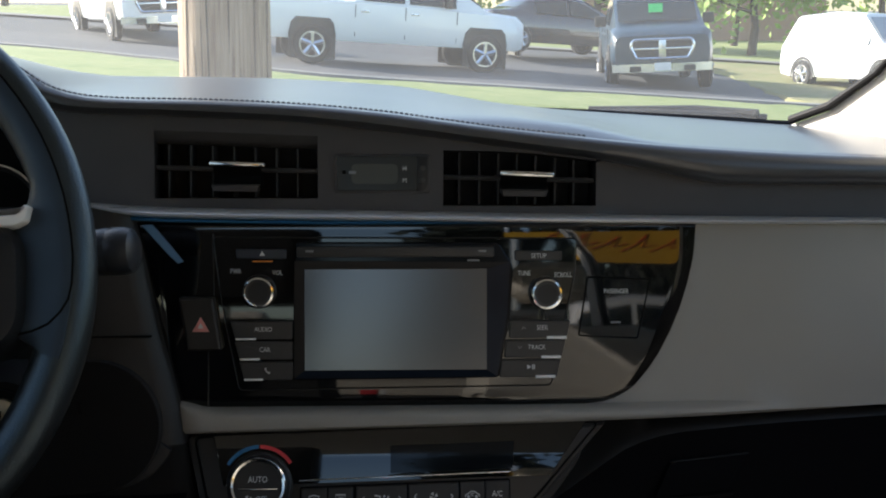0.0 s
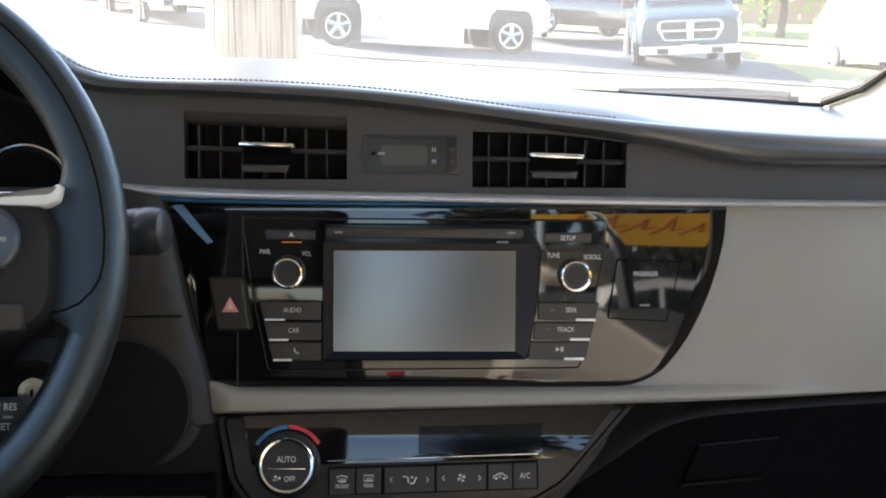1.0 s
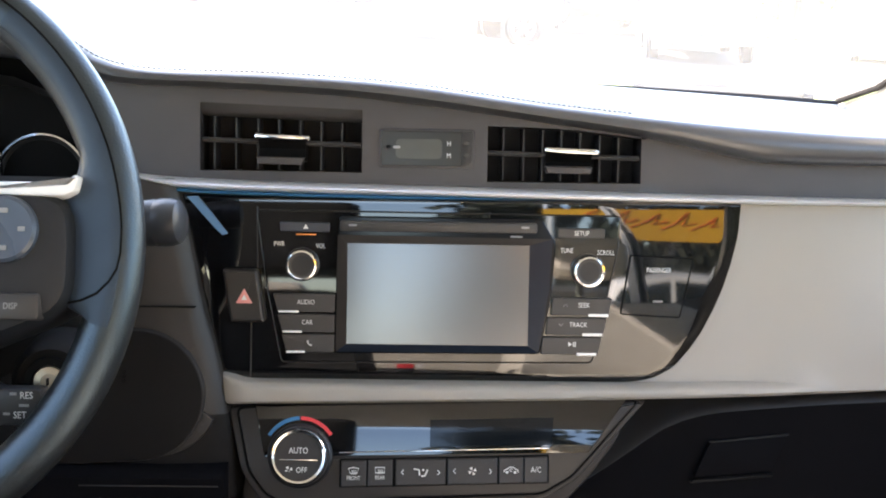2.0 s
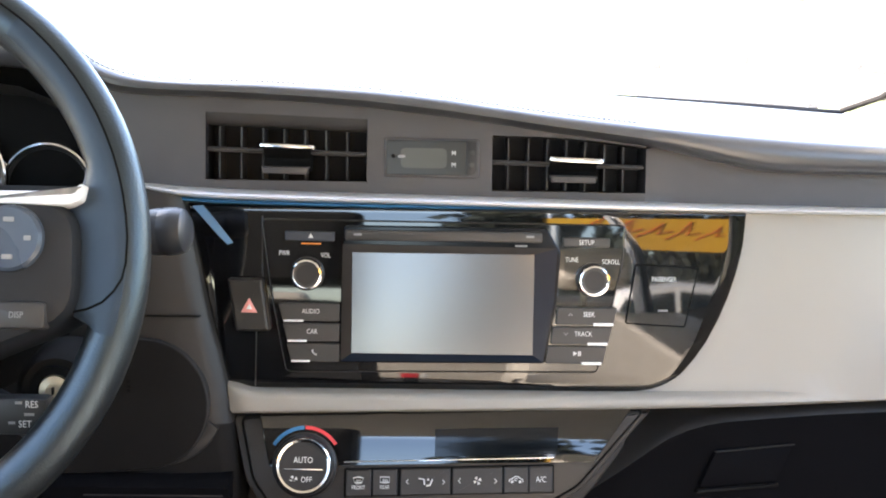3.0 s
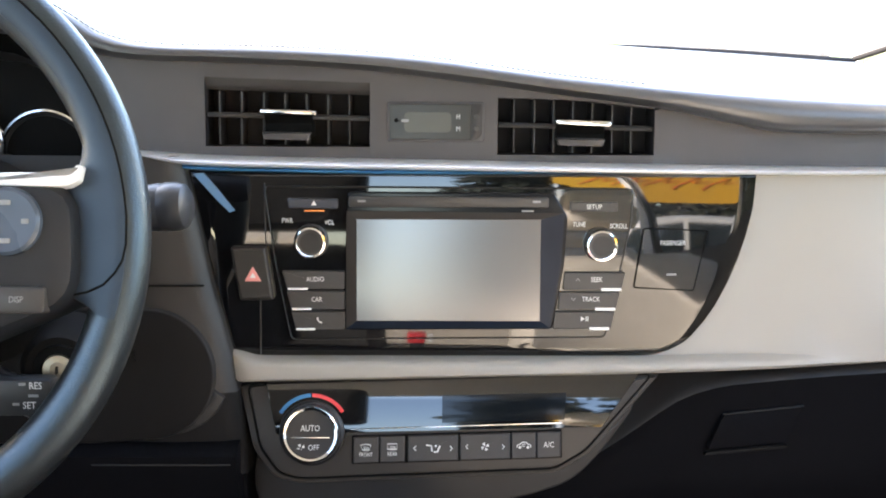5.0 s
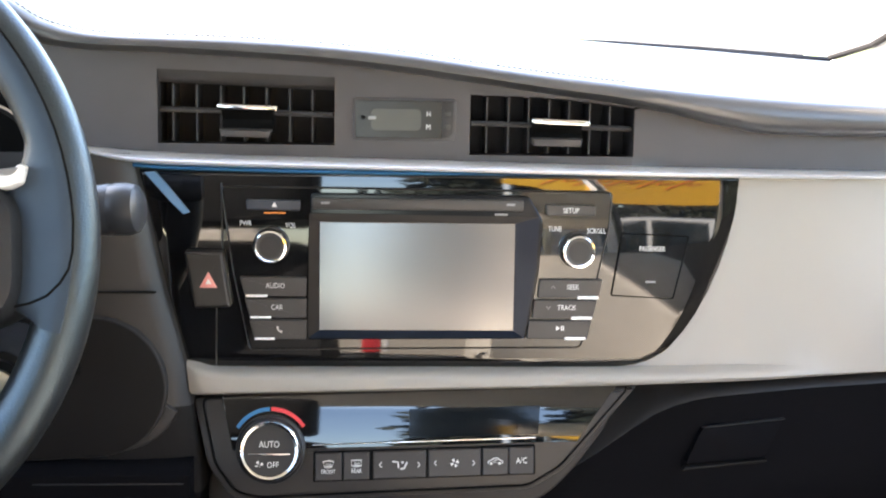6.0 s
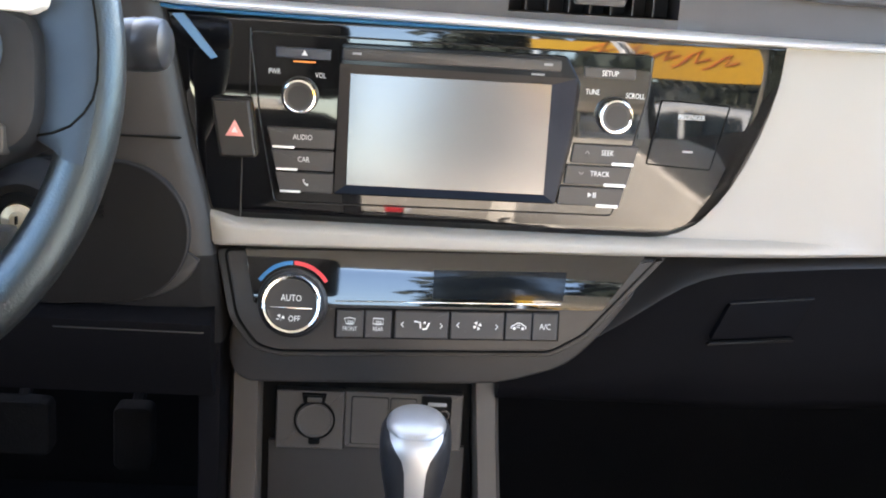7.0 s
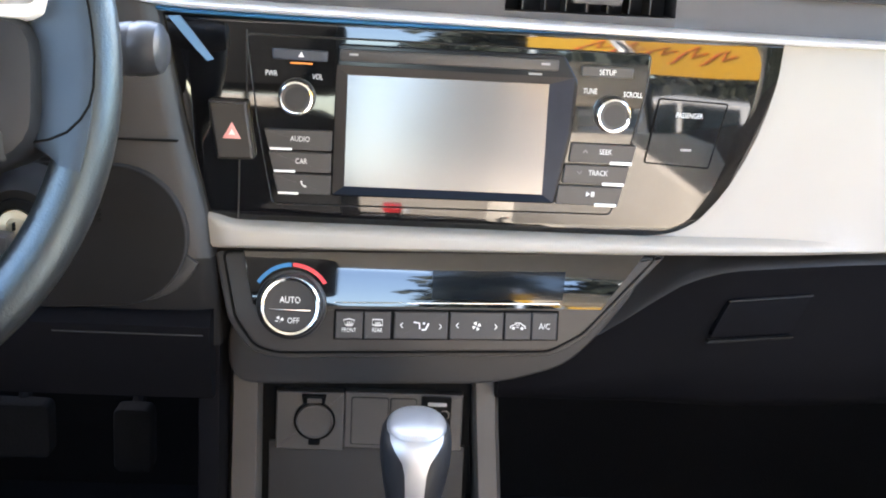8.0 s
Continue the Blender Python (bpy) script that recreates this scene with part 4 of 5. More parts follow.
brow_low = curve([(0.045, -0.165), (0.11, -0.150), (0.15, -0.125), (0.180, -0.104), (0.209, -0.093), (0.243, -0.089), (0.324, -0.085), (0.72, -0.078)])
lid, brow = [], []
for x in stations(0.050, 0.72, 48):
    top = band_low(x) + 0.002
    low = min(brow_low(x), top - 0.008)
    y0 = face_y(x) + 0.004 + 0.010 * (1 - smooth(0.15, 0.235, x))
    brow.append([(x, y0 + 0.036, top), (x, y0 + 0.018, low + 0.45 * (top - low)), (x, y0 + 0.006, low + 0.006), (x, y0 + 0.001, low + 0.002), (x, y0, low)])
    lid.append([(x, y0, low)] + [(x, y0 + d, low + u * (-0.205 - low)) for u, d in ((0.08, 0.002), (0.25, 0.006), (0.6, 0.006), (0.9, 0.014), (1.0, 0.026))] + [(x, y0 + 0.12, -0.215)])
# one lid: the brow's light and the lower part's shade are in their colours
part("brow", loft(brow), M["collar"], glove, "rounded charcoal ridge", angle=60)
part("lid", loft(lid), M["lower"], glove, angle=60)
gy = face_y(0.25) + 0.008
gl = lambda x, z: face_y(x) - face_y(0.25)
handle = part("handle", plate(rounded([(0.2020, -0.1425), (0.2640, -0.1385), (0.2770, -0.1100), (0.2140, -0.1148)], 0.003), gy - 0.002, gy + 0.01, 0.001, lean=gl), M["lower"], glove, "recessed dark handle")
part("handle_edge", plate(rounded([(0.1985, -0.1462), (0.2640, -0.1422), (0.2655, -0.1398), (0.2005, -0.1436)], 0.001), gy - 0.005, gy, 0.001, lean=gl), M["knee"], handle)
part("handle_top", plate(rounded([(0.2135, -0.1148), (0.2780, -0.1098), (0.2780, -0.1090), (0.2135, -0.1140)], 0.0003), gy - 0.003, gy, 0.0003, lean=gl), M["collar"], handle)

# ---- steering wheel and column ----
WHEEL = SET @ pose(-0.3642, -0.1875, 0.0445, -9.1)
wheel = thing("steering_wheel", "black leather steering wheel with silver spoke trim and switches", "steering wheel", WHEEL)
rim_r, rim_t = 0.1745, 0.0145
rows = []
for i in range(97):
    a = 2 * math.pi * i / 96
    row = []
    for j in range(14):
        b = 2 * math.pi * j / 14
        r = rim_r + rim_t * math.cos(b) * (1.0 if math.cos(b) > 0 else 1.12)
        row.append((r * math.cos(a), rim_t * 0.92 * math.sin(b), r * math.sin(a)))
    rows.append(row)
bm = loft(rows, closed=True)
bmesh.ops.remove_doubles(bm, verts=bm.verts, dist=1e-5)
part("rim", bm, M["leather"], wheel, "black grained leather rim", angle=80)
for s in (1, -1):
    path = [(s * r * math.cos(radians(a)), y, r * math.sin(radians(a))) for a, r, y in [(a, 0.1782, -0.0136) for a in range(64, 0, -4)] + [(-1, 0.1778, -0.0141), (-4, 0.1765, -0.0146), (-6.5, 0.1728, -0.0146), (-9, 0.1670, -0.0134), (-11, 0.1585, -0.0120), (-12.5, 0.1490, -0.0098), (-13.5, 0.1425, -0.0075)]]
    part("rim_seam", tube(path, 0.0007, 5), M["deep"], wheel)
for s in (1, -1):
    rows = []
    inner = curve([(-15, 0.166), (-13.5, 0.151), (-12, 0.142), (-8, 0.138), (6, 0.137), (11, 0.142), (15, 0.151), (19, 0.1575), (25, 0.1610), (34, 0.1630), (52, 0.1640)])
    for a in stations(-15, 52, 36):
        c, d, r0 = math.cos(radians(a)), math.sin(radians(a)), inner(a)
        rows.append([(s * r * c, y, r * d) for r, y in ((r0 + 0.003, 0.012), (r0, -0.002), (r0 + 0.003, -0.0065), ((r0 + 0.166) / 2, -0.0108), (0.166, -0.0130), (0.171, -0.0143), (0.1760, -0.0145), (0.1775, -0.0140), (0.1780, -0.0120))])
    part("spoke", loft(rows), M["spoke"], wheel, "dark satin spoke trim", angle=50)
part("hub", plate(rounded([(-0.152, -0.036), (-0.10, -0.057), (-0.05, -0.080), (0.05, -0.080), (0.10, -0.057), (0.152, -0.036), (0.150, 0.030), (0.09, 0.034), (-0.09, 0.034), (-0.150, 0.030)], 0.02), -0.022, 0.03, 0.010), M["hub"], wheel)
part("airbag_cover", plate(rounded([(-0.082, -0.05), (-0.045, -0.075), (0.045, -0.075), (0.082, -0.05), (0.080, 0.034), (0.05, 0.052), (-0.05, 0.052), (-0.080, 0.034)], 0.02), -0.040, 0.0, 0.012), M["hub"], wheel)
for s in (1, -1):
    part("chrome_bar", plate(rounded([(s * 0.085, 0.0292), (s * 0.1450, 0.0288), (s * 0.1520, 0.0318), (s * 0.1540, 0.0410), (s * 0.1505, 0.0415), (s * 0.1470, 0.0372), (s * 0.085, 0.0368)][::s], 0.0018), -0.020, 0.0, 0.002), M["bright"], wheel, "bright silver bar")
    pad = part("switch_pad", turned([(0.0195, 0.0), (0.0190, 0.004), (0.0170, 0.0055), (0.0060, 0.0048), (0.0001, 0.0048)], (s * 0.1140, -0.0215, 0.0090), seg=40), M["thumb"], wheel, "round blue-grey thumb switch")
    for dx, dz, w in ((0.0, 0.0105, 0.006), (0.0, -0.0108, 0.006), (0.011, 0.0, 0.004), (-0.011, 0.0, 0.004)):
        part("mark_bar", plate(rounded(rect(s * 0.1140 + dx - w / 2, 0.009 + dz - 0.0014, s * 0.1140 + dx + w / 2, 0.009 + dz + 0.0014), 0.0006), -0.0275, -0.024, 0.0002), M["dim"], pad)
    sw = part("switch", plate(rounded(rect(s * 0.1195 - 0.0165, -0.0424, s * 0.1195 + 0.0165, -0.0268), 0.003), -0.0250, 0.0, 0.002), M["button"], wheel, "dark rectangular switch")
    if s > 0:
        writing("legend", "DISP", 0.1200, -0.0253, -0.0346, 0.0052, M["dim"], sw, 0.8)
column = thing("steering_column", "dark plastic steering column cover", "steering column")
bm = loft([[(-0.36 + w * math.cos(a), y, 0.035 + dz + h * math.sin(a)) for a in (2 * math.pi * i / 28 for i in range(28))] for y, w, h, dz in ((-0.17, 0.062, 0.045, 0.0), (-0.16, 0.070, 0.055, -0.004), (-0.05, 0.085, 0.075, -0.022), (0.04, 0.10, 0.09, -0.04))], closed=True, caps=True)
part("cover", bm, M["knee"], column)
part("lock_boss", turned([(0.026, 0.0), (0.024, 0.05), (0.020, 0.056), (0.0001, 0.056)], (-0.252, -0.095, -0.041), (0.15, -1, 0.0), 32), M["knee"], column)
lock = thing("ignition_lock", "metal ignition lock in a black ring", "ignition lock")
part("ring", turned([(0.0155, 0), (0.0150, 0.004), (0.0105, 0.005), (0.0100, 0.002)], (-0.2437, -0.150, -0.0408), (0.15, -1, 0.0), 32), M["deep"], lock)
part("barrel", turned([(0.0098, 0), (0.0092, 0.0044), (0.0050, 0.0050), (0.0046, 0.0036), (0.0001, 0.0036)], (-0.2437, -0.150, -0.0408), (0.15, -1, 0.0), 32), M["key_metal"], lock, "worn brassy metal barrel")
part("key_slot", box(-0.2442, -0.1565, -0.0430, -0.2432, -0.150, -0.0386), M["deep"], lock)
stalk = thing("cruise_stalk", "short black control stalk with small white markings", "stalk")
part("arm", tube([(-0.32, -0.12, -0.04), (-0.27, -0.155, -0.054), (-0.25, -0.165, -0.058)], [0.008, 0.010, 0.012], 14), M["dark"], stalk)
part("end_cap", box(-0.283, -0.178, -0.0640, -0.2400, -0.160, -0.0410, 0.004), M["dark"], stalk)
for text, x, z in (("RES", -0.2490, -0.0448), ("SET", -0.2530, -0.0568)):
    writing("legend", text, x, -0.1783, z, 0.0060, M["ink"], stalk, 0.85)
for w, x, z in ((0.004, -0.2570, -0.0438), (0.006, -0.2505, -0.0508), (0.004, -0.2610, -0.0560)):
    part("mark_bar", plate(rect(x - w / 2, z - 0.0008, x + w / 2, z + 0.0008), -0.1784, -0.177, 0.0001), M["dim"], stalk)
wiper_stalk = thing("wiper_stalk", "charcoal plastic wiper stalk behind the steering wheel", "stalk")
part("arm", tube([(-0.30, -0.10, 0.048), (-0.25, -0.115, 0.053), (-0.215, -0.12, 0.0555)], [0.007, 0.009, 0.012], 16), M["vane"], wiper_stalk)
part("end_cap", turned([(0.0105, 0.0), (0.0122, 0.008), (0.0142, 0.022), (0.0154, 0.032), (0.0150, 0.0335), (0.0150, 0.0350), (0.0156, 0.0365), (0.0154, 0.044), (0.0138, 0.049), (0.0100, 0.0515), (0.0001, 0.052)], (-0.2165, -0.12, 0.0555), (1, -0.12, 0.06), 32), M["stalk"], wiper_stalk, "slate-grey flared end cap")

# ---- instrument cluster ----
cluster = thing("instrument_cluster", "black instrument cluster with chrome-ringed round gauges", "instrument cluster")
part("back", plate([(-0.56, 0.03), (-0.25, 0.03), (-0.25, 0.148), (-0.28, 0.164), (-0.32, 0.178), (-0.56, 0.178)], 0.040, 0.06, 0.002), M["deep"], cluster)
part("hood", loft([[(x, 0.012, z), (x, 0.055, z - 0.01)] for x, z in ((-0.258, 0.04), (-0.262, 0.10), (-0.280, 0.142), (-0.32, 0.158), (-0.39, 0.166), (-0.46, 0.160), (-0.53, 0.12), (-0.54, 0.04))]), M["dark"], cluster, angle=70)
for x, z, r, mat in ((-0.3080, 0.0805, 0.0355, "chrome"), (-0.3860, 0.088, 0.0480, "chrome"), (-0.460, 0.080, 0.0385, "chrome")):
    dy = -0.004 if r > 0.04 else 0.002
    g = part("gauge", turned([(r, 0), (r - 0.002, 0.004), (r - 0.004, 0.003), (r - 0.005, 0.0005), (0.0001, 0.0004)], (x, 0.040 + dy, z), seg=48), M["dark"], cluster)
    part("gauge_ring", turned([(r + 0.0012, 0.002), (r + 0.0008, 0.0065), (r - 0.0008, 0.0068), (r - 0.0012, 0.003)], (x, 0.040 + dy, z), seg=64), M[mat], g, "thin bright ring")
    for i in range(13):
        a = radians(220 - i * 260 / 12)
        part("tick", tube([(x + (r - 0.010) * math.cos(a), 0.0385 + dy, z + (r - 0.010) * math.sin(a)), (x + (r - 0.006) * math.cos(a), 0.0385 + dy, z + (r - 0.006) * math.sin(a))], 0.0005, 4), M["red" if i > 9 else "dim"], g)
    part("needle", tube([(x, 0.037 + dy, z), (x - (r - 0.009) * 0.7, 0.037 + dy, z - (r - 0.009) * 0.7)], [0.0012, 0.0004], 6), M["red"], g)

# ---- pedals ----
for x, w, h, z in ((-0.2515, 0.034, 0.060, -0.304), (-0.350, 0.055, 0.050, -0.298)):
    p = thing("pedal", "black rubber-faced pedal in the footwell", "pedal", group="footwell pedals")
    part("pad", plate(rounded(rect(x - w / 2, z - h / 2, x + w / 2, z + h / 2), 0.008), 0.16, 0.18, 0.004), M["carpet"], p)
    part("arm", tube([(x, 0.178, z + 0.02), (x, 0.24, z + 0.06), (x, 0.30, z + 0.18)], 0.006, 8), M["carpet"], p)


# ---- the car's shell, in the world ----
FLAT = Matrix()
single("floor", box(-0.74, -2.2, 0.26, 0.74, 0.75, 0.30), M["carpet"], "black carpeted car floor", "floor", FLAT, "structure")
single("wall_front", box(-0.74, 0.52, 0.28, 0.74, 0.56, 0.98), M["carpet"], "black carpeted bulkhead under the dashboard", "bulkhead", FLAT, "structure")
for s, n in ((-1, "wall_left"), (1, "wall_right")):
    bm = loft([[(s * 0.72, 0.75, z0), (s * 0.735, 0.2, z0), (s * 0.74, -0.8, z0), (s * 0.72, -1.9, z0), (s * 0.66, -2.45, z0)] for z0 in (0.28, 0.6, 0.98, 1.0)])
    loft([[(s * 0.76, 0.75, z0), (s * 0.775, 0.2, z0), (s * 0.78, -0.8, z0), (s * 0.76, -1.9, z0), (s * 0.70, -2.45, z0)] for z0 in (0.28, 1.0)], bm)
    single(n, bm, M["trim_dark"], "charcoal door trim of the car", "door trim", FLAT, "structure")
    for y0, y1 in ((0.40, -0.80), (-0.90, -1.98)):
        bm = loft([[(s * (0.745 if k == 0 else 0.68 if k == 1 else 0.60), y - 0.05 * k * (0.4 if y > 0 else 0.1) - (0.28 * k if y > 0 else 0), z) for k, z in enumerate((0.99, 1.22, 1.445))] for y in stations(y0, y1, 6)])
        single("side_window", bm, M["side_pane"], "lightly tinted side window glass", "window", FLAT, "structure")
    for y0, y1, w in ((-0.78, -0.92, 1), (-1.95, -2.12, 1)):
        bm = loft([[(s * 0.73, y0, 0.98), (s * 0.66, y0 - 0.05, 1.25), (s * 0.57, y0 - 0.1, 1.45)], [(s * 0.73, y1, 0.98), (s * 0.66, y1 + 0.02, 1.25), (s * 0.57, y1, 1.45)],
                   [(s * 0.77, y1, 0.98), (s * 0.70, y1 + 0.02, 1.25), (s * 0.61, y1, 1.45)], [(s * 0.77, y0, 0.98), (s * 0.70, y0 - 0.05, 1.25), (s * 0.61, y0 - 0.1, 1.45)]], closed=False)
        single("pillar", bm, M["pillar"], "pale trimmed window pillar", "pillar", FLAT, "structure")
rows = [[(-0.60, y, z - 0.025), (-0.5, y, z + 0.002), (0, y, z + 0.015), (0.5, y, z + 0.002), (0.60, y, z - 0.025)] for y, z in ((0.02, 1.455), (-0.3, 1.475), (-1.0, 1.48), (-1.5, 1.44), (-1.80, 1.395))]
bm = loft(rows)
loft([[(x, y, z + 0.04) for x, y, z in r] for r in rows], bm)
single("ceiling", bm, M["lining"], "grey cloth roof lining of the car", "roof lining", FLAT, "structure")
single("rear_shelf", box(-0.66, -2.45, 0.96, 0.66, -1.75, 1.0, 0.01), M["seat"], "pale cloth shelf below the rear window", "shelf", FLAT)
rear = single("rear_window", loft([[(x * k, y - 0.06 * (1 - x * x) * 0.5, z) for x in stations(-1, 1, 9)] for y, z, k in ((-1.80, 1.395, 0.56), (-2.10, 1.25, 0.61), (-2.44, 1.0, 0.66))]), M["tinted"], "grey tinted rear window glass", "window", FLAT, "structure")
single("wall_back", box(-0.74, -2.5, 0.28, 0.74, -2.46, 1.02), M["seat"], "back wall of the cabin", "wall", FLAT, "structure")


def car_seat(x, mat, label, high, half, tall, wide=1.0, gap=0.006, lean_to=0.0, head=None):
    head = head or mat
    s = thing("car_seat", label, "car seat", FLAT)
    part("cushion", box(x - 0.25, -1.05, 0.42, x + 0.25, -0.52, 0.62, 0.05, seg=3), mat, s)
    bm = loft([[(x - w, y - 0.05, z), (x - w * 0.9, y + 0.02 + b, z), (x - w * 0.55, y + 0.03, z), (x, y + 0.02, z), (x + w * 0.55, y + 0.03, z), (x + w * 0.9, y + 0.02 + b, z), (x + w, y - 0.05, z),
                (x + w * 0.8, y - 0.13, z), (x, y - 0.14, z), (x - w * 0.8, y - 0.13, z)] for z, w, y, b in
               ((0.55, 0.25 * wide, -1.00, 0.05), (0.70, 0.265 * wide, -1.03, 0.06), (high - 0.14, 0.26 * wide, -1.06, 0.05), (high - 0.06, 0.25 * wide, -1.09, 0.03), (high - 0.02, 0.235 * wide, -1.12, 0.0), (high, 0.19, -1.15, -0.02))], closed=True, caps=True)
    part("backrest", bm, mat, s, angle=70)
    part("headrest", box(x + lean_to - half, -1.24, high + gap, x + lean_to + half, -1.14, high + gap + tall, 0.03, seg=3), head, s)
    for d in (lean_to - 0.06, lean_to + 0.06):
        part("headrest_post", tube([(x + d, -1.19, high - 0.06), (x + d, -1.19, high + gap + 0.05)], 0.006, 8), M["chrome"], s)


car_seat(0.42, M["seat"], "pale beige cloth front passenger seat with beige headrest", 0.985, 0.115, 0.072, 1.13, 0.048, -0.085)
# out of view: made black, with a wide headrest, to darken the fascia's reflections
car_seat(-0.345, M["seat_dark"], "driver's seat under a black cover", 1.005, 0.225, 0.231, 1.0, 0.024, head=M["headrest"])
bench = thing("rear_bench", "pale beige cloth rear bench seat", "car seat", FLAT)
part("cushion", box(-0.64, -1.85, 0.42, 0.64, -1.38, 0.58, 0.05, seg=3), M["seat"], bench)
part("backrest", box(-0.64, -2.0, 0.5, 0.64, -1.82, 1.02, 0.06, seg=3), M["seat"], bench)
for x in (-0.40, 0.40):
    part("headrest", box(x - 0.12, -2.0, 0.96, x + 0.12, -1.9, 1.06, 0.035, seg=3), M["seat"], bench)
buckle = thing("belt_buckle", "black seat belt buckle with a red button", "seat belt", FLAT)
part("stem", box(-0.042, -0.94, 0.45, -0.018, -0.91, 0.796, 0.004), M["dark"], buckle)
part("button", box(-0.045, -0.935, 0.796, -0.017, -0.905, 0.864, 0.003), M["red"], buckle, "red release button")
part("label", box(-0.014, -0.935, 0.800, -0.005, -0.906, 0.860, 0.002), M["ink"], buckle, "pale label beside the button")

# ---- windshield and pillars ----
edge = [(0.410, 0.298, 0.1677), (0.434, 0.258, 0.1790), (0.456, 0.20, 0.206), (0.475, 0.12, 0.258), (0.50, 0.02, 0.335), (0.53, -0.05, 0.43), (0.55, -0.08, 0.52)]
windshield = thing("windshield", "clear dusty car windshield with a black printed edge", "windshield")
rows = []
for i, (ex, ey, ez) in enumerate(edge):
    u = i / (len(edge) - 1)
    row = []
    for k in range(25):
        v = -1 + k / 12
        bow = (1 - v * v)
        zc = ez + bow * (0.030 * (1 - u)) if v < 0 else ez + bow * 0.012 * (1 - u)
        row.append((v * ex, ey + bow * 0.055 * (1 - 0.3 * u), zc + 0.006 * bow))
    rows.append(row)
pane = part("pane", loft(rows), M["pane"], windshield, angle=80)
pane.visible_shadow = False
bm = loft([[(x, 0.302 + 0.008 * (1 - (x / 0.41) ** 2) + d, glass_low(x) + h) for d, h in ((0.008, -0.010), (0.0, -0.0012), (0.003, 0.0016))] for x in stations(-0.10, 0.411, 30)])
part("printed_edge", bm, M["frit"], windshield, "black printed glass edge")
bm = tube([(x - 0.005, y - 0.006, z + 0.001) for x, y, z in edge], [0.0045, 0.0045, 0.0036, 0.003, 0.003, 0.003, 0.003], 10)
part("seal", bm, M["frit"], windshield)
part("seal", tube([(-x + 0.004, y - 0.004, z) for x, y, z in edge], [0.006, 0.010, 0.009, 0.008, 0.008, 0.008, 0.008], 8), M["frit"], windshield)
for s, n in ((1, "pillar_right"), (-1, "pillar_left")):
    rows = []
    for x, y, z in edge:
        rows.append([(s * (x - 0.003), y, z - 0.004), (s * (x + 0.012), y - 0.035, z - 0.014), (s * (x + 0.04), y - 0.08, z - 0.04), (s * (x + 0.085), y - 0.13, z - 0.09), (s * 0.72, y - 0.10, z - 0.08), (s * 0.76, y - 0.02, z - 0.03), (s * (x + 0.06), y + 0.03, z)])
    single(n, loft(rows), M["pillar"], "pale trimmed windshield pillar", "pillar", kind="structure", angle=60)
wiper = thing("wiper", "black windshield wiper resting along the cowl", "wiper")
part("blade", tube([(0.16, 0.385, 0.1815), (0.287, 0.375, 0.1800), (0.395, 0.335, 0.1725)], [0.003, 0.005, 0.005], 8), M["collar"], wiper)
part("arm", tube([(0.215, 0.39, 0.1850), (0.33, 0.375, 0.1835), (0.385, 0.335, 0.1765)], [0.004, 0.006, 0.006], 8), M["collar"], wiper)
bonnet = thing("bonnet", "pale silver car bonnet beyond the windshield", "bonnet", FLAT)
part("skin", loft([[(x, y, z - 0.06 * (x / 0.75) ** 2) for x in stations(-0.75, 0.75, 12)] for y, z in ((0.46, 1.03), (0.86, 1.0), (1.1, 0.985), (1.5, 0.93), (1.75, 0.86), (1.85, 0.7), (1.87, 0.3))]), M["silver"], bonnet, angle=60)

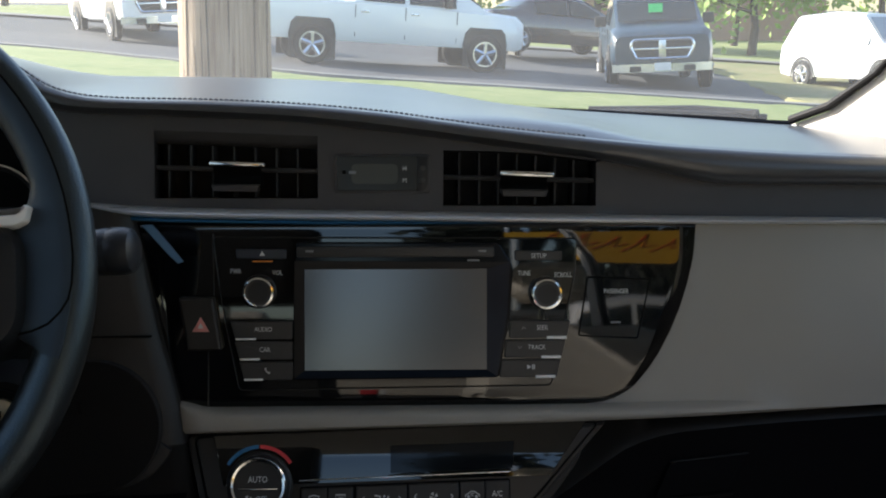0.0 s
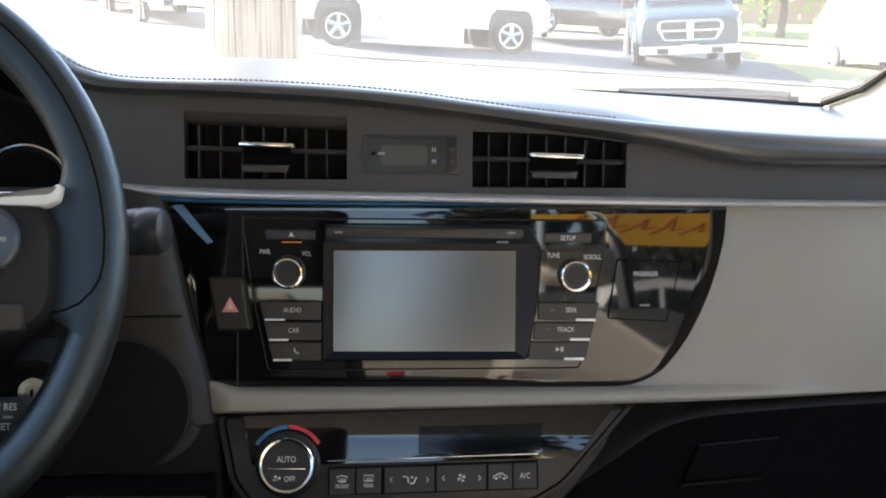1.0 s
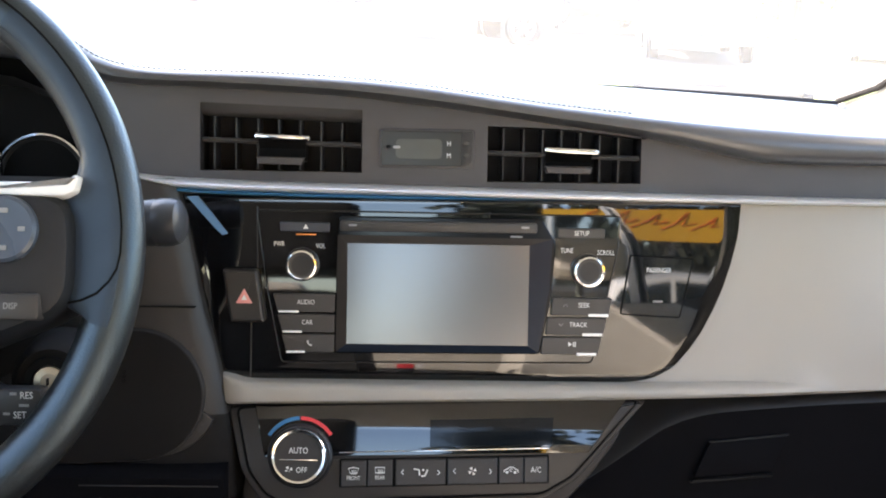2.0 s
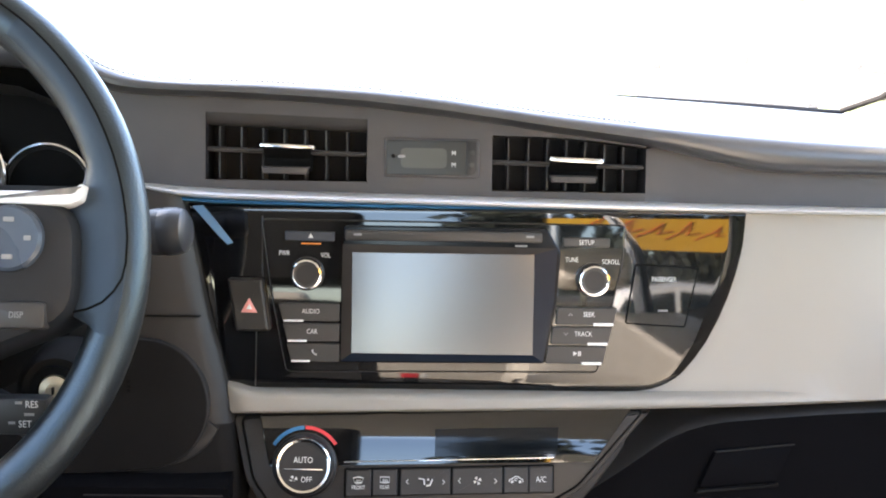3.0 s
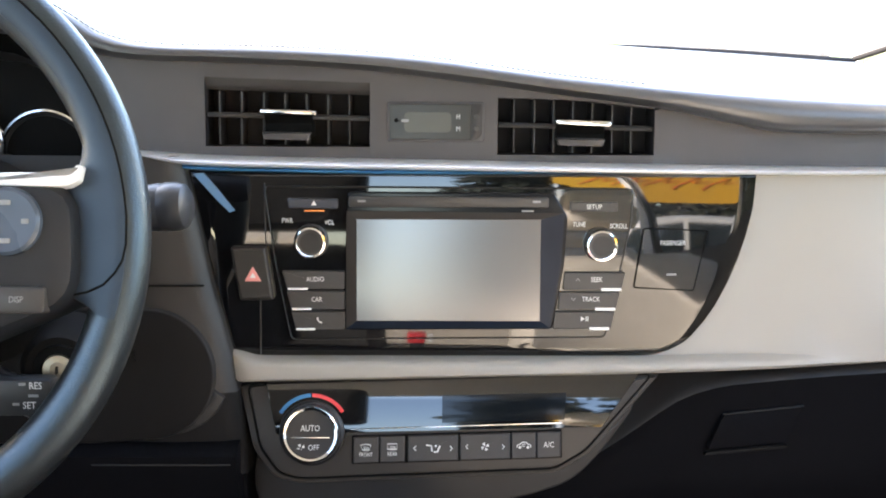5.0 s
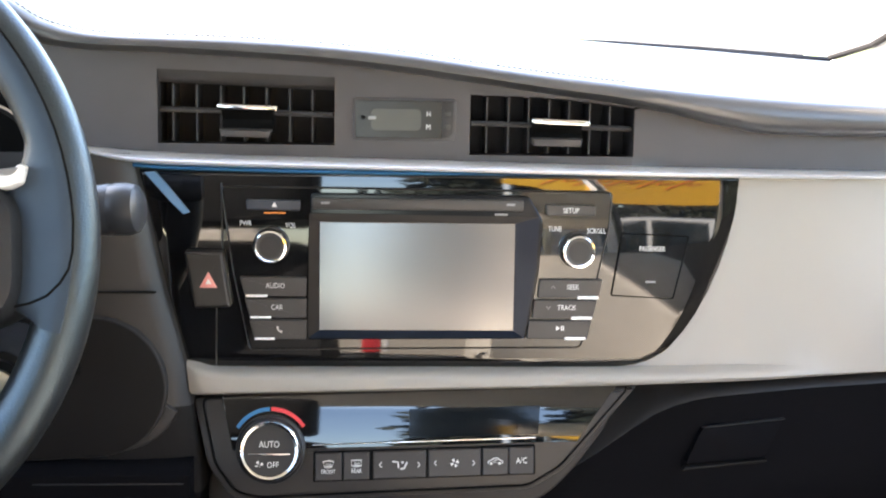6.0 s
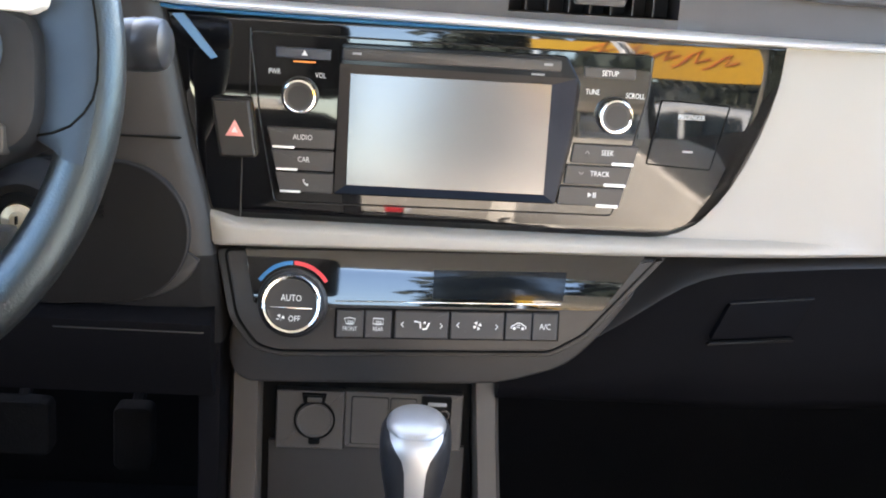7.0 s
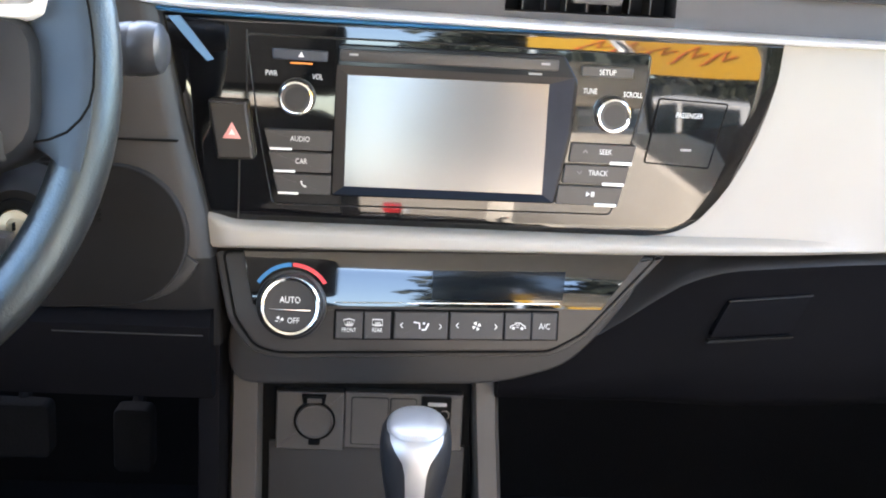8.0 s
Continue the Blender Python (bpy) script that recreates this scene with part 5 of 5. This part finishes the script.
# ---- outside ----
G = {
    "grass": material("lawn", (0.13, 0.18, 0.045), 0.9, second=(0.24, 0.26, 0.10), scale=3, bump=0.6, bump_scale=40),
    "dry": material("dry_lawn", (0.26, 0.21, 0.11), 0.95, second=(0.14, 0.17, 0.05), scale=2.5, bump=0.6, bump_scale=40),
    "asphalt": material("worn_asphalt", (0.075, 0.076, 0.08), 0.75, vary=0.35, scale=2.5, bump=0.4, bump_scale=120),
    "concrete": material("pale_concrete", (0.18, 0.175, 0.165), 0.85, scale=3, bump=0.3, bump_scale=80),
    "wood": material("weathered_pole_wood", (0.40, 0.31, 0.23), 0.85, second=(0.11, 0.05, 0.025), scale=70, bump=0.8, bump_scale=110, stretch=0.04),
    "white": material("white_car_paint", (0.75, 0.75, 0.74), 0.25, coat=0.8, vary=0.04, scale=3),
    "black": material("black_car_paint", (0.012, 0.012, 0.014), 0.2, coat=1.0, scale=3),
    "navy": material("dark_blue_grey_car_paint", (0.016, 0.040, 0.066), 0.35, coat=0.3, scale=3),
    "tyre": material("tyre_rubber", (0.018, 0.018, 0.018), 0.85, scale=20),
    "alloy": material("polished_alloy", (0.7, 0.7, 0.72), 0.22, metal=0.9, vary=0.05),
    "carglass": material("dark_car_window", (0.02, 0.028, 0.032), 0.08, spec=0.3, scale=3),
    # pale base colour that stands for the sky mirrored in the glass
    "pale_glass": material("sky_lit_car_window", (0.30, 0.33, 0.36), 0.12, spec=0.8, scale=3),
    "trim": material("black_car_trim", (0.02, 0.02, 0.02), 0.6, scale=10),
    "lamp": material("car_headlamp", (0.75, 0.72, 0.66), 0.12, spec=0.8, scale=10),
    "amber": material("amber_lamp", (0.7, 0.2, 0.04), 0.2),
    "green": material("green_paper", (0.05, 0.75, 0.22), 0.6),
    "leaf": material("spring_leaves", (0.30, 0.42, 0.08), 0.6, second=(0.17, 0.27, 0.05), scale=2),
    "dark_leaf": material("dark_hedge_leaves", (0.024, 0.031, 0.016), 0.7, second=(0.011, 0.015, 0.009), scale=2),
    "bark": material("tree_bark", (0.07, 0.055, 0.04), 0.9, scale=8, bump=0.6, bump_scale=60),
    "brick": material("red_brown_wall", (0.42, 0.27, 0.22), 0.85, scale=6),
    "yellow": material("yellow_banner_cloth", (0.80, 0.42, 0.03), 0.6, vary=0.1),
}
near = lambda x, y: -0.10 - 0.055 * max(-14, min(14, x)) + 0.05 * max(0.0, min(6.0, y - 26.5))


def sheet(x0, x1, y0, y1, lift, bm=None, nx=30, ny=20, ragged=0.0):
    r = random.Random(9)
    rows = []
    for i, y in enumerate(stations(y0, y1, ny)):
        row = []
        for x in stations(x0, x1, nx):
            dy = ragged * (r.random() - 0.5) if i in (0, ny - 1) else 0
            row.append((x, y + dy, near(x, y) + lift))
        rows.append(row)
    return loft(rows, bm)


single("ground", loft([[(x, y, near(x, y) - 0.06) for x in (-1500, -300, -60, -14, -7, 0, 7, 14, 60, 300, 1500)] for y in (-1500, -200, -30, 0, 15, 30, 60, 300, 1500)]), G["asphalt"], "grey asphalt ground round the car park", "ground", FLAT, "structure")
single("road", sheet(-40, 60, 17.6, 33, 0.0), G["asphalt"], "worn grey asphalt car park lane", "road", FLAT, "structure")
lawn_end = lambda x: 18.8 + 0.6 * max(0.0, min(6.0, -x - 0.8))
single("lawn", loft([[(x, 3.0 + (lawn_end(x) - 3.0 + 0.2 * math.sin(2.3 * x + 1.1 * x * x)) * k, near(x, 20) + 0.05) for k in (0, 0.5, 0.8, 0.95, 1.0)] for x in stations(-30, 40, 141)]), G["grass"], "strip of green and yellow grass", "lawn", FLAT, "structure")
single("kerb", loft([[(x, lawn_end(x) + d, near(x, 20) + h) for d, h in ((0.1, -0.05), (0.12, 0.08), (0.5, 0.08), (0.52, -0.05))] for x in stations(-30, 40, 71)]), G["concrete"], "pale concrete kerb along the grass", "kerb", FLAT, "structure")
single("far_lawn", sheet(-60, 80, 35.0, 70, 0.06), G["grass"], "far grass beyond the car park", "lawn", FLAT, "structure")
single("pavement", sheet(-60, 80, 33, 35, 0.06, ny=4), G["concrete"], "pale concrete pavement", "pavement", FLAT, "structure")

pole = thing("utility_pole", "weathered brown wooden utility pole standing in the grass", "utility pole", FLAT)
rows = []
for z, r in ((-0.2, 0.205), (1.0, 0.200), (3.0, 0.19), (7.0, 0.17)):
    rows.append([(-0.70 + r * math.cos(a), 4.35 + r * math.sin(a), z) for a in (2 * math.pi * i / 28 for i in range(28))])
part("shaft", loft(rows, closed=True, caps=True), G["wood"], pole, angle=70)
rr = random.Random(7)
for i in range(16):
    a, z0, n = -math.pi * rr.uniform(0.05, 0.95), rr.uniform(-0.1, 1.2), rr.uniform(0.3, 1.1)
    part("crack", tube([(-0.70 + 0.2 * math.cos(a + 0.02 * k * (i % 3 - 1)), 4.35 + 0.2 * math.sin(a + 0.02 * k * (i % 3 - 1)), z0 + n * k / 3) for k in range(4)], [0.0012, 0.003, 0.0025, 0.001], 5), G["bark"], pole)


def wheel_at(parent, x, y, z, r, side, seg=24):
    w = part("wheel", turned([(r * 0.62, 0.0), (r * 0.9, 0.0), (r, 0.03), (r, 0.20), (r * 0.9, 0.235), (r * 0.66, 0.24), (r * 0.62, 0.20)], (x, y, z), (side, 0, 0), seg), G["tyre"], parent, "black tyre")
    bm = turned([(r * 0.66, 0.21), (r * 0.66, 0.238), (r * 0.58, 0.238), (r * 0.56, 0.17)], (x, y, z), (side, 0, 0), seg)
    for i in range(5):
        a = 2 * math.pi * i / 5 + 0.3
        d = Vector((0, math.cos(a), math.sin(a)))
        tube([Vector((x + side * 0.222, y, z)), Vector((x + side * 0.222, y, z)) + d * r * 0.6], [r * 0.12, r * 0.13], 6, bm)
    part("rim", bm, G["alloy"], w, "polished five-spoke alloy rim")
    part("rim_back", turned([(r * 0.6, 0.14), (r * 0.6, 0.15), (0.001, 0.15)], (x, y, z), (side, 0, 0), seg), G["trim"], w)


def car_body(name, at, secs, half, paint, axles, r, label, category, windows, front, arches=True, screens=()):
    """A parked vehicle along +y: secs are (y, sill, belt, roof, share of width at the roof)."""
    v = thing(name, label, category, at)
    rows = []
    for y, sill, belt, roof, k in secs:
        w = half * (0.93 if y in (secs[0][0], secs[-1][0]) else 1.0)
        mid = (sill + belt) / 2
        pts = [(w * 0.96, sill), (w, sill + 0.1), (w * 1.01, mid), (w * 0.98, belt - 0.03), (w * 0.95, belt), (half * k, roof - 0.05 if roof > belt + 0.1 else roof), (half * k * 0.9, roof), (0, roof + 0.02)]
        ring = [(x, y, z) for x, z in pts] + [(-x, y, z) for x, z in pts[-2::-1]]
        rows.append(ring)
    part("body", loft(rows, closed=True, caps=True), paint, v, angle=38)
    at_y = lambda y: next(((a, b) for a, b in zip(secs, secs[1:]) if a[0] <= y <= b[0]), (secs[0], secs[0]))

    def ring_at(y):
        a, b = at_y(y)
        u = 0 if a[0] == b[0] else (y - a[0]) / (b[0] - a[0])
        return [p + (q - p) * u for p, q in zip(a, b)]

    for y0, y1 in windows:
        for s in (1, -1):
            rows = []
            for y in stations(y0, y1, 4):
                _, _, belt, roof, k = ring_at(y)
                z1 = roof - 0.09
                f = (z1 - belt) / max(0.05, roof - 0.05 - belt)
                rows.append([(s * (half * 0.95 + 0.006), y, belt + 0.03), (s * (half * (0.95 + (k - 0.95) * f) + 0.012), y, z1)])
            part("window", loft(rows), G["carglass"], v, "dark side window")
    for y0, y1 in screens:
        rows = []
        for y in stations(y0, y1, 5):
            _, _, belt, roof, k = ring_at(y)
            rows.append([(x * half * (k - 0.06), y + (0.03 if y0 > 0 else -0.03), roof + 0.035 - 0.02 * x * x) for x in (-1, -0.5, 0, 0.5, 1)])
        part("windscreen", loft(rows), G["carglass"], v, "dark glass")
    for y in axles:
        for s in (1, -1):
            if arches == "square":
                bm = bmesh.new()
                rim = [(-1.18, 0.30), (1.22, 0.30), (1.20, 1.55), (1.08, 2.10), (0.86, 2.34), (-0.84, 2.34), (-1.10, 2.05), (-1.20, 1.5)]
                loft([[(s * d, y + q * r * u, r * h * (0.5 + 0.5 * u)) for q, h in rim] for d, u in ((half + 0.006, 1.0), (half + 0.024, 1.0), (half + 0.026, 0.93))], bm, closed=True, caps=True)
                part("wheel_arch", bm, G["trim"], v, "black squared wheel arch")
            elif arches:
                bm = loft([[(s * (half + 0.022), y + r * q * math.cos(a), r + r * q * math.sin(a)) for q in (1.02, 1.20)] for a in stations(-0.25, math.pi + 0.25, 16)])
                part("wheel_arch", bm, G["trim"], v, "black wheel arch")
            wheel_at(v, s * (half - (0.165 if arches == "square" else 0.20)), y, r, r, s)
    front(v)
    return v


def truck_front(y, half, mask, big=False):
    def add(v):
        part("grille", plate(rounded([(-0.50, 0.66), (0.50, 0.66), (0.60, 0.90), (0.56, 1.02), (-0.56, 1.02), (-0.60, 0.90)], 0.06), 0, 0.06, 0.02, lean=None), G["trim"], v).matrix_local = pose(0, y + 0.05, 0, 0, 0, 180)
        g = part("grille_frame", tube([(x, y + 0.06, z) for x, z in rounded([(-0.50, 0.66), (0.50, 0.66), (0.62, 0.90), (0.57, 1.03), (-0.57, 1.03), (-0.62, 0.90)], 0.06)], 0.032, 6, closed=True), G["alloy"], v, "chrome grille frame")
        part("grille_bar", box(-0.58, y + 0.05, 0.83, 0.58, y + 0.08, 0.87, 0.01), G["alloy"], g)
        part("grille_post", box(-0.07, y + 0.05, 0.66, 0.07, y + 0.085, 1.02, 0.01), G["alloy"], g)
        b = part("bumper", loft([[(x, y + 0.13 - 0.12 * (x / half) ** 2, z) for z in (0.40, 0.42, 0.52, 0.56)] for x in stations(-half, half, 14)]), G["alloy"], v, "chrome front bumper")
        part("number_plate", box(-0.16, y + 0.14, 0.42, 0.16, y + 0.155, 0.58, 0.005), M["ink"], b, "pale blank plate")
        for s in (1, -1):
            part("headlamp", box(s * 0.66, y - 0.10, 0.80, s * 0.93, y + 0.03, 0.98, 0.03), G["lamp"], v, "clear headlamp")
            part("fog_lamp", box(s * 0.42, y + 0.05, 0.41, s * 0.64, y + 0.135, 0.52, 0.01), G["trim"], v)
            part("corner_lamp", box(s * (half - 0.05), y - 0.24, 0.78, s * (half + 0.006), y - 0.10, 1.00, 0.02), G["amber"], v, "amber corner lamp")
            for gap in (y - 1.45, y - 2.55, y - 3.60):
                part("door_gap", box(s * (half + 0.004), gap - 0.007, 0.60, s * (half + 0.013), gap + 0.007, 1.24), G["trim"], v)
            for hy in (y - 2.35, y - 3.40):
                part("door_handle", box(s * half, hy - 0.09, 1.10, s * (half + 0.035), hy + 0.09, 1.14, 0.01), G["alloy"], v, "bright door handle")
            part("mirror", box(s * (half + 0.02), y - 1.75, 1.28, s * (half + 0.26), y - 1.62, 1.50, 0.03), G["trim"], v, "black wing mirror")
    return add


rows = []
for i, y in enumerate(stations(18.2, 31.5, 20)):
    e = 7.4 + 1.2 * smooth(18, 30, y) + 0.08 * math.sin(3 * y)
    rows.append([(x, y, near(x, y) + lift) for x, lift in ((e, -0.02), (e + 0.12, 0.07), (e + 1, 0.09), (e + 4, 0.1), (e + 9, 0.1), (e + 20, 0.1))])
single("dry_lawn", loft(rows), G["dry"], "worn tan and green grass island beside the lane", "lawn", FLAT, "structure")


def no_front(v):
    return None


# a crew-cab pickup: length along +y, nose at the far end
pickup_secs = [(-2.9, 0.55, 1.28, 1.30, 0.90), (-2.85, 0.5, 1.30, 1.32, 0.92), (-1.0, 0.5, 1.30, 1.32, 0.92), (-0.99, 0.5, 1.30, 1.86, 0.83), (-0.85, 0.5, 1.30, 1.91, 0.83), (0.75, 0.5, 1.28, 1.91, 0.84),
               (1.15, 0.5, 1.26, 1.74, 0.86), (1.85, 0.5, 1.24, 1.27, 0.86), (2.5, 0.5, 1.18, 1.22, 0.84), (2.66, 0.55, 1.05, 1.10, 0.82)]


def pickup(at, paint, label):
    return car_body("pickup_truck", at, pickup_secs, 0.99, paint, (-1.85, 1.80), 0.40, label, "pickup truck", ((-0.80, 0.05), (0.15, 1.15)), truck_front(2.62, 0.98, None), "square", screens=((1.0, 1.72),))


pickup(pose(0.13, 24.3, -0.10, -3.4, 0, -78), G["white"], "white crew-cab pickup truck with black wheel arches, parked side-on")
navy_truck = pickup(pose(5.9, 24.6, near(5.9, 25) - 0.02, 0, 3.0, 172), G["navy"], "dark blue pickup truck with chrome grille facing the car")
pickup(pose(-6.2, 29.0, near(-6.2, 29.0) - 0.02, 0, 2.5, 206), G["white"], "white pickup truck parked beyond the pole")
part("paper_sign", box(-0.12, 1.50, 1.46, 0.16, 1.52, 1.72), G["green"], navy_truck, "bright green paper sign")

sedan_secs = [(-2.35, 0.45, 0.80, 0.85, 0.8), (-2.2, 0.3, 0.98, 1.02, 0.82), (-1.5, 0.25, 1.00, 1.08, 0.80), (-0.9, 0.25, 0.98, 1.40, 0.66), (0.0, 0.25, 0.96, 1.47, 0.66), (0.5, 0.25, 0.95, 1.42, 0.68), (1.3, 0.25, 0.93, 1.00, 0.8), (2.1, 0.28, 0.80, 0.84, 0.8), (2.35, 0.4, 0.65, 0.68, 0.75)]
sedan = car_body("sedan", pose(4.48, 30.2, near(4.62, 30.2) + 0.14, -3.4, 0, -70), sedan_secs, 0.90, G["black"], (-1.42, 1.38), 0.33, "black sedan with bright alloy wheels, parked side-on", "car", ((-0.95, -0.05), (0.03, 0.95)), no_front, arches=False, screens=((0.55, 1.2), (-1.45, -0.98)))
suv_secs = [(-2.3, 0.5, 1.0, 1.04, 0.85), (-2.2, 0.35, 1.05, 1.35, 0.80), (-1.9, 0.3, 1.08, 1.74, 0.76), (-0.6, 0.3, 1.06, 1.82, 0.74), (0.4, 0.3, 1.04, 1.76, 0.76), (1.1, 0.3, 1.02, 1.10, 0.84), (2.0, 0.32, 0.92, 0.96, 0.82), (2.3, 0.45, 0.7, 0.74, 0.78)]
suv = car_body("suv", pose(11.3, 25.6, near(11, 25.6) + 0.02, 1.5, -2.0, 198), suv_secs, 0.92, G["white"], (-1.35, 1.35), 0.35, "white sport utility car parked on the grass", "car", ((-1.7, -0.65), (-0.55, 0.75)), no_front, screens=((0.5, 1.02), (-2.15, -1.95)))

car_body("suv", pose(2.7, -9.6, -0.28, 0, 0, 90), suv_secs, 0.92, G["white"], (-1.35, 1.35), 0.35, "white sport utility car parked behind the banner", "car", ((-1.7, -0.65), (-0.55, 0.75)), no_front, screens=((0.5, 1.02), (-2.15, -1.95)))
for c in suv.children:
    if c.name.startswith("window") or c.name.startswith("windscreen"):
        c.data.materials[0] = G["pale_glass"]
        tagged(c, "pale sky-lit window")


def tree(x, y, h, r, seed, trunk=0.18, label="spring tree with fresh green leaves"):
    rr = random.Random(seed)
    t = thing("tree", label, "tree", FLAT, group="trees beyond the car park")
    z0 = near(x, y) - 0.2
    bm = tube([(x, y, z0), (x + 0.1, y, z0 + h * 0.2), (x - 0.05, y, z0 + h * 0.45), (x, y, z0 + h * 0.8)], [trunk, trunk * 0.8, trunk * 0.6, trunk * 0.2], 10)
    tips = []
    for i in range(9):
        a, e = rr.random() * 6.28, rr.uniform(0.2, 0.9)
        s = Vector((x, y, z0 + h * rr.uniform(0.22, 0.6)))
        d = Vector((math.cos(a) * math.cos(e), math.sin(a) * math.cos(e), math.sin(e)))
        tube([s, s + d * r * 0.5, s + d * r * 0.95 + Vector((0, 0, 0.2))], [trunk * 0.4, trunk * 0.25, 0.02], 6, bm)
        tips.append(s + d * r * 0.8)
    part("trunk", bm, G["bark"], t, "dark bark", angle=60)
    verts, faces = [], []
    for i in range(4200):
        c = rr.choice(tips) if rr.random() < 0.75 else Vector((x, y, z0 + h * 0.65))
        p = c + Vector((rr.gauss(0, r * 0.34), rr.gauss(0, r * 0.34), rr.gauss(0, h * 0.13)))
        q = Euler((rr.random() * 6.3, rr.random() * 6.3, rr.random() * 6.3)).to_matrix()
        s = rr.uniform(0.12, 0.28)
        k = len(verts)
        verts += [p + q @ Vector(c2) * s for c2 in ((-0.5, 0, 0), (0, 0.9, 0.15), (0.5, 0, 0), (0, -0.9, 0.15))]
        faces.append((k, k + 1, k + 2, k + 3))
    me = bpy.data.meshes.new("crown")
    me.from_pydata([tuple(v) for v in verts], [], faces)
    me.materials.append(G["leaf"])
    ob = new("crown", me)
    ob.parent = t
    tagged(ob, "loose crown of small leaves")


for i, (x, y, h, r) in enumerate(((-2, 48, 7, 3.2), (3.5, 50, 6.5, 3.0), (8.5, 46, 7, 3.2), (13.0, 40, 6, 2.6), (16, 52, 8, 3.5), (21, 48, 8, 3.5), (-9, 52, 8, 3.6), (-16, 50, 8, 3.6), (26, 55, 9, 4))):
    tree(x, y, h, r, 20 + i)
house = thing("low_building", "low red-brown building with an orange awning edge", "building", FLAT)
part("wall", box(10, 62, -1, 24, 70, 2.4), G["brick"], house)
part("roof", box(9.6, 61.5, 2.4, 24.4, 70.4, 2.8, 0.05), G["yellow"], house, "orange roof edge")

# out of view, added to block low sky in the fascia's reflections
hedge = thing("hedge", "long dark green clipped hedge behind the car", "hedge", FLAT, kind="stuff")
rr = random.Random(12)
verts, faces = [], []
for i in range(11000):
    p = Vector((rr.uniform(0.3, 17), -12 + rr.uniform(-0.5, 0.5), rr.uniform(-0.4, 2.05) + 0.2 * rr.random()))
    q = Euler((rr.random() * 6.3, rr.random() * 6.3, rr.random() * 6.3)).to_matrix()
    k = len(verts)
    verts += [p + q @ Vector(c2) * rr.uniform(0.1, 0.2) for c2 in ((-0.5, 0, 0), (0, 0.9, 0.15), (0.5, 0, 0), (0, -0.9, 0.15))]
    faces.append((k, k + 1, k + 2, k + 3))
me = bpy.data.meshes.new("hedge_leaves")
me.from_pydata([tuple(v) for v in verts], [], faces)
me.materials.append(G["dark_leaf"])
ob = new("leaves", me)
ob.parent = hedge
tagged(ob, kind="stuff")
part("core", box(0.5, -12.35, -0.6, 17, -11.65, 1.9, 0.1), G["dark_leaf"], hedge)

# likewise unseen: tall trees added so the glossy panels mirror something dark
screen_trees = thing("tree_row", "row of tall dark evergreen trees behind the hedge", "trees", FLAT, kind="stuff")
verts, faces = [], []
for i in range(16000):
    k = rr.randrange(9)
    cx, top = 1.25 + k * 1.9, 5.2 + 0.5 * math.sin(2.1 * k)
    u = rr.random() ** 0.8
    w = 1.35 * (1 - 0.55 * u)
    p = Vector((cx + rr.gauss(0, 0.45) * w, -13.6 + rr.uniform(-0.6, 0.6), -0.3 + u * top))
    q = Euler((rr.random() * 6.3, rr.random() * 6.3, rr.random() * 6.3)).to_matrix()
    n0 = len(verts)
    verts += [p + q @ Vector(c2) * rr.uniform(0.16, 0.32) for c2 in ((-0.5, 0, 0), (0, 0.9, 0.15), (0.5, 0, 0), (0, -0.9, 0.15))]
    faces.append((n0, n0 + 1, n0 + 2, n0 + 3))
me = bpy.data.meshes.new("tree_leaves")
me.from_pydata([tuple(v) for v in verts], [], faces)
me.materials.append(G["dark_leaf"])
ob = new("leaves", me)
ob.parent = screen_trees
tagged(ob, kind="stuff")
for k in range(9):
    x = 1.25 + k * 1.9
    part("trunk", tube([(x, -13.6, -0.6), (x + 0.05, -13.6, 2.0), (x, -13.6, 4.6)], [0.16, 0.11, 0.03], 8), G["bark"], screen_trees)

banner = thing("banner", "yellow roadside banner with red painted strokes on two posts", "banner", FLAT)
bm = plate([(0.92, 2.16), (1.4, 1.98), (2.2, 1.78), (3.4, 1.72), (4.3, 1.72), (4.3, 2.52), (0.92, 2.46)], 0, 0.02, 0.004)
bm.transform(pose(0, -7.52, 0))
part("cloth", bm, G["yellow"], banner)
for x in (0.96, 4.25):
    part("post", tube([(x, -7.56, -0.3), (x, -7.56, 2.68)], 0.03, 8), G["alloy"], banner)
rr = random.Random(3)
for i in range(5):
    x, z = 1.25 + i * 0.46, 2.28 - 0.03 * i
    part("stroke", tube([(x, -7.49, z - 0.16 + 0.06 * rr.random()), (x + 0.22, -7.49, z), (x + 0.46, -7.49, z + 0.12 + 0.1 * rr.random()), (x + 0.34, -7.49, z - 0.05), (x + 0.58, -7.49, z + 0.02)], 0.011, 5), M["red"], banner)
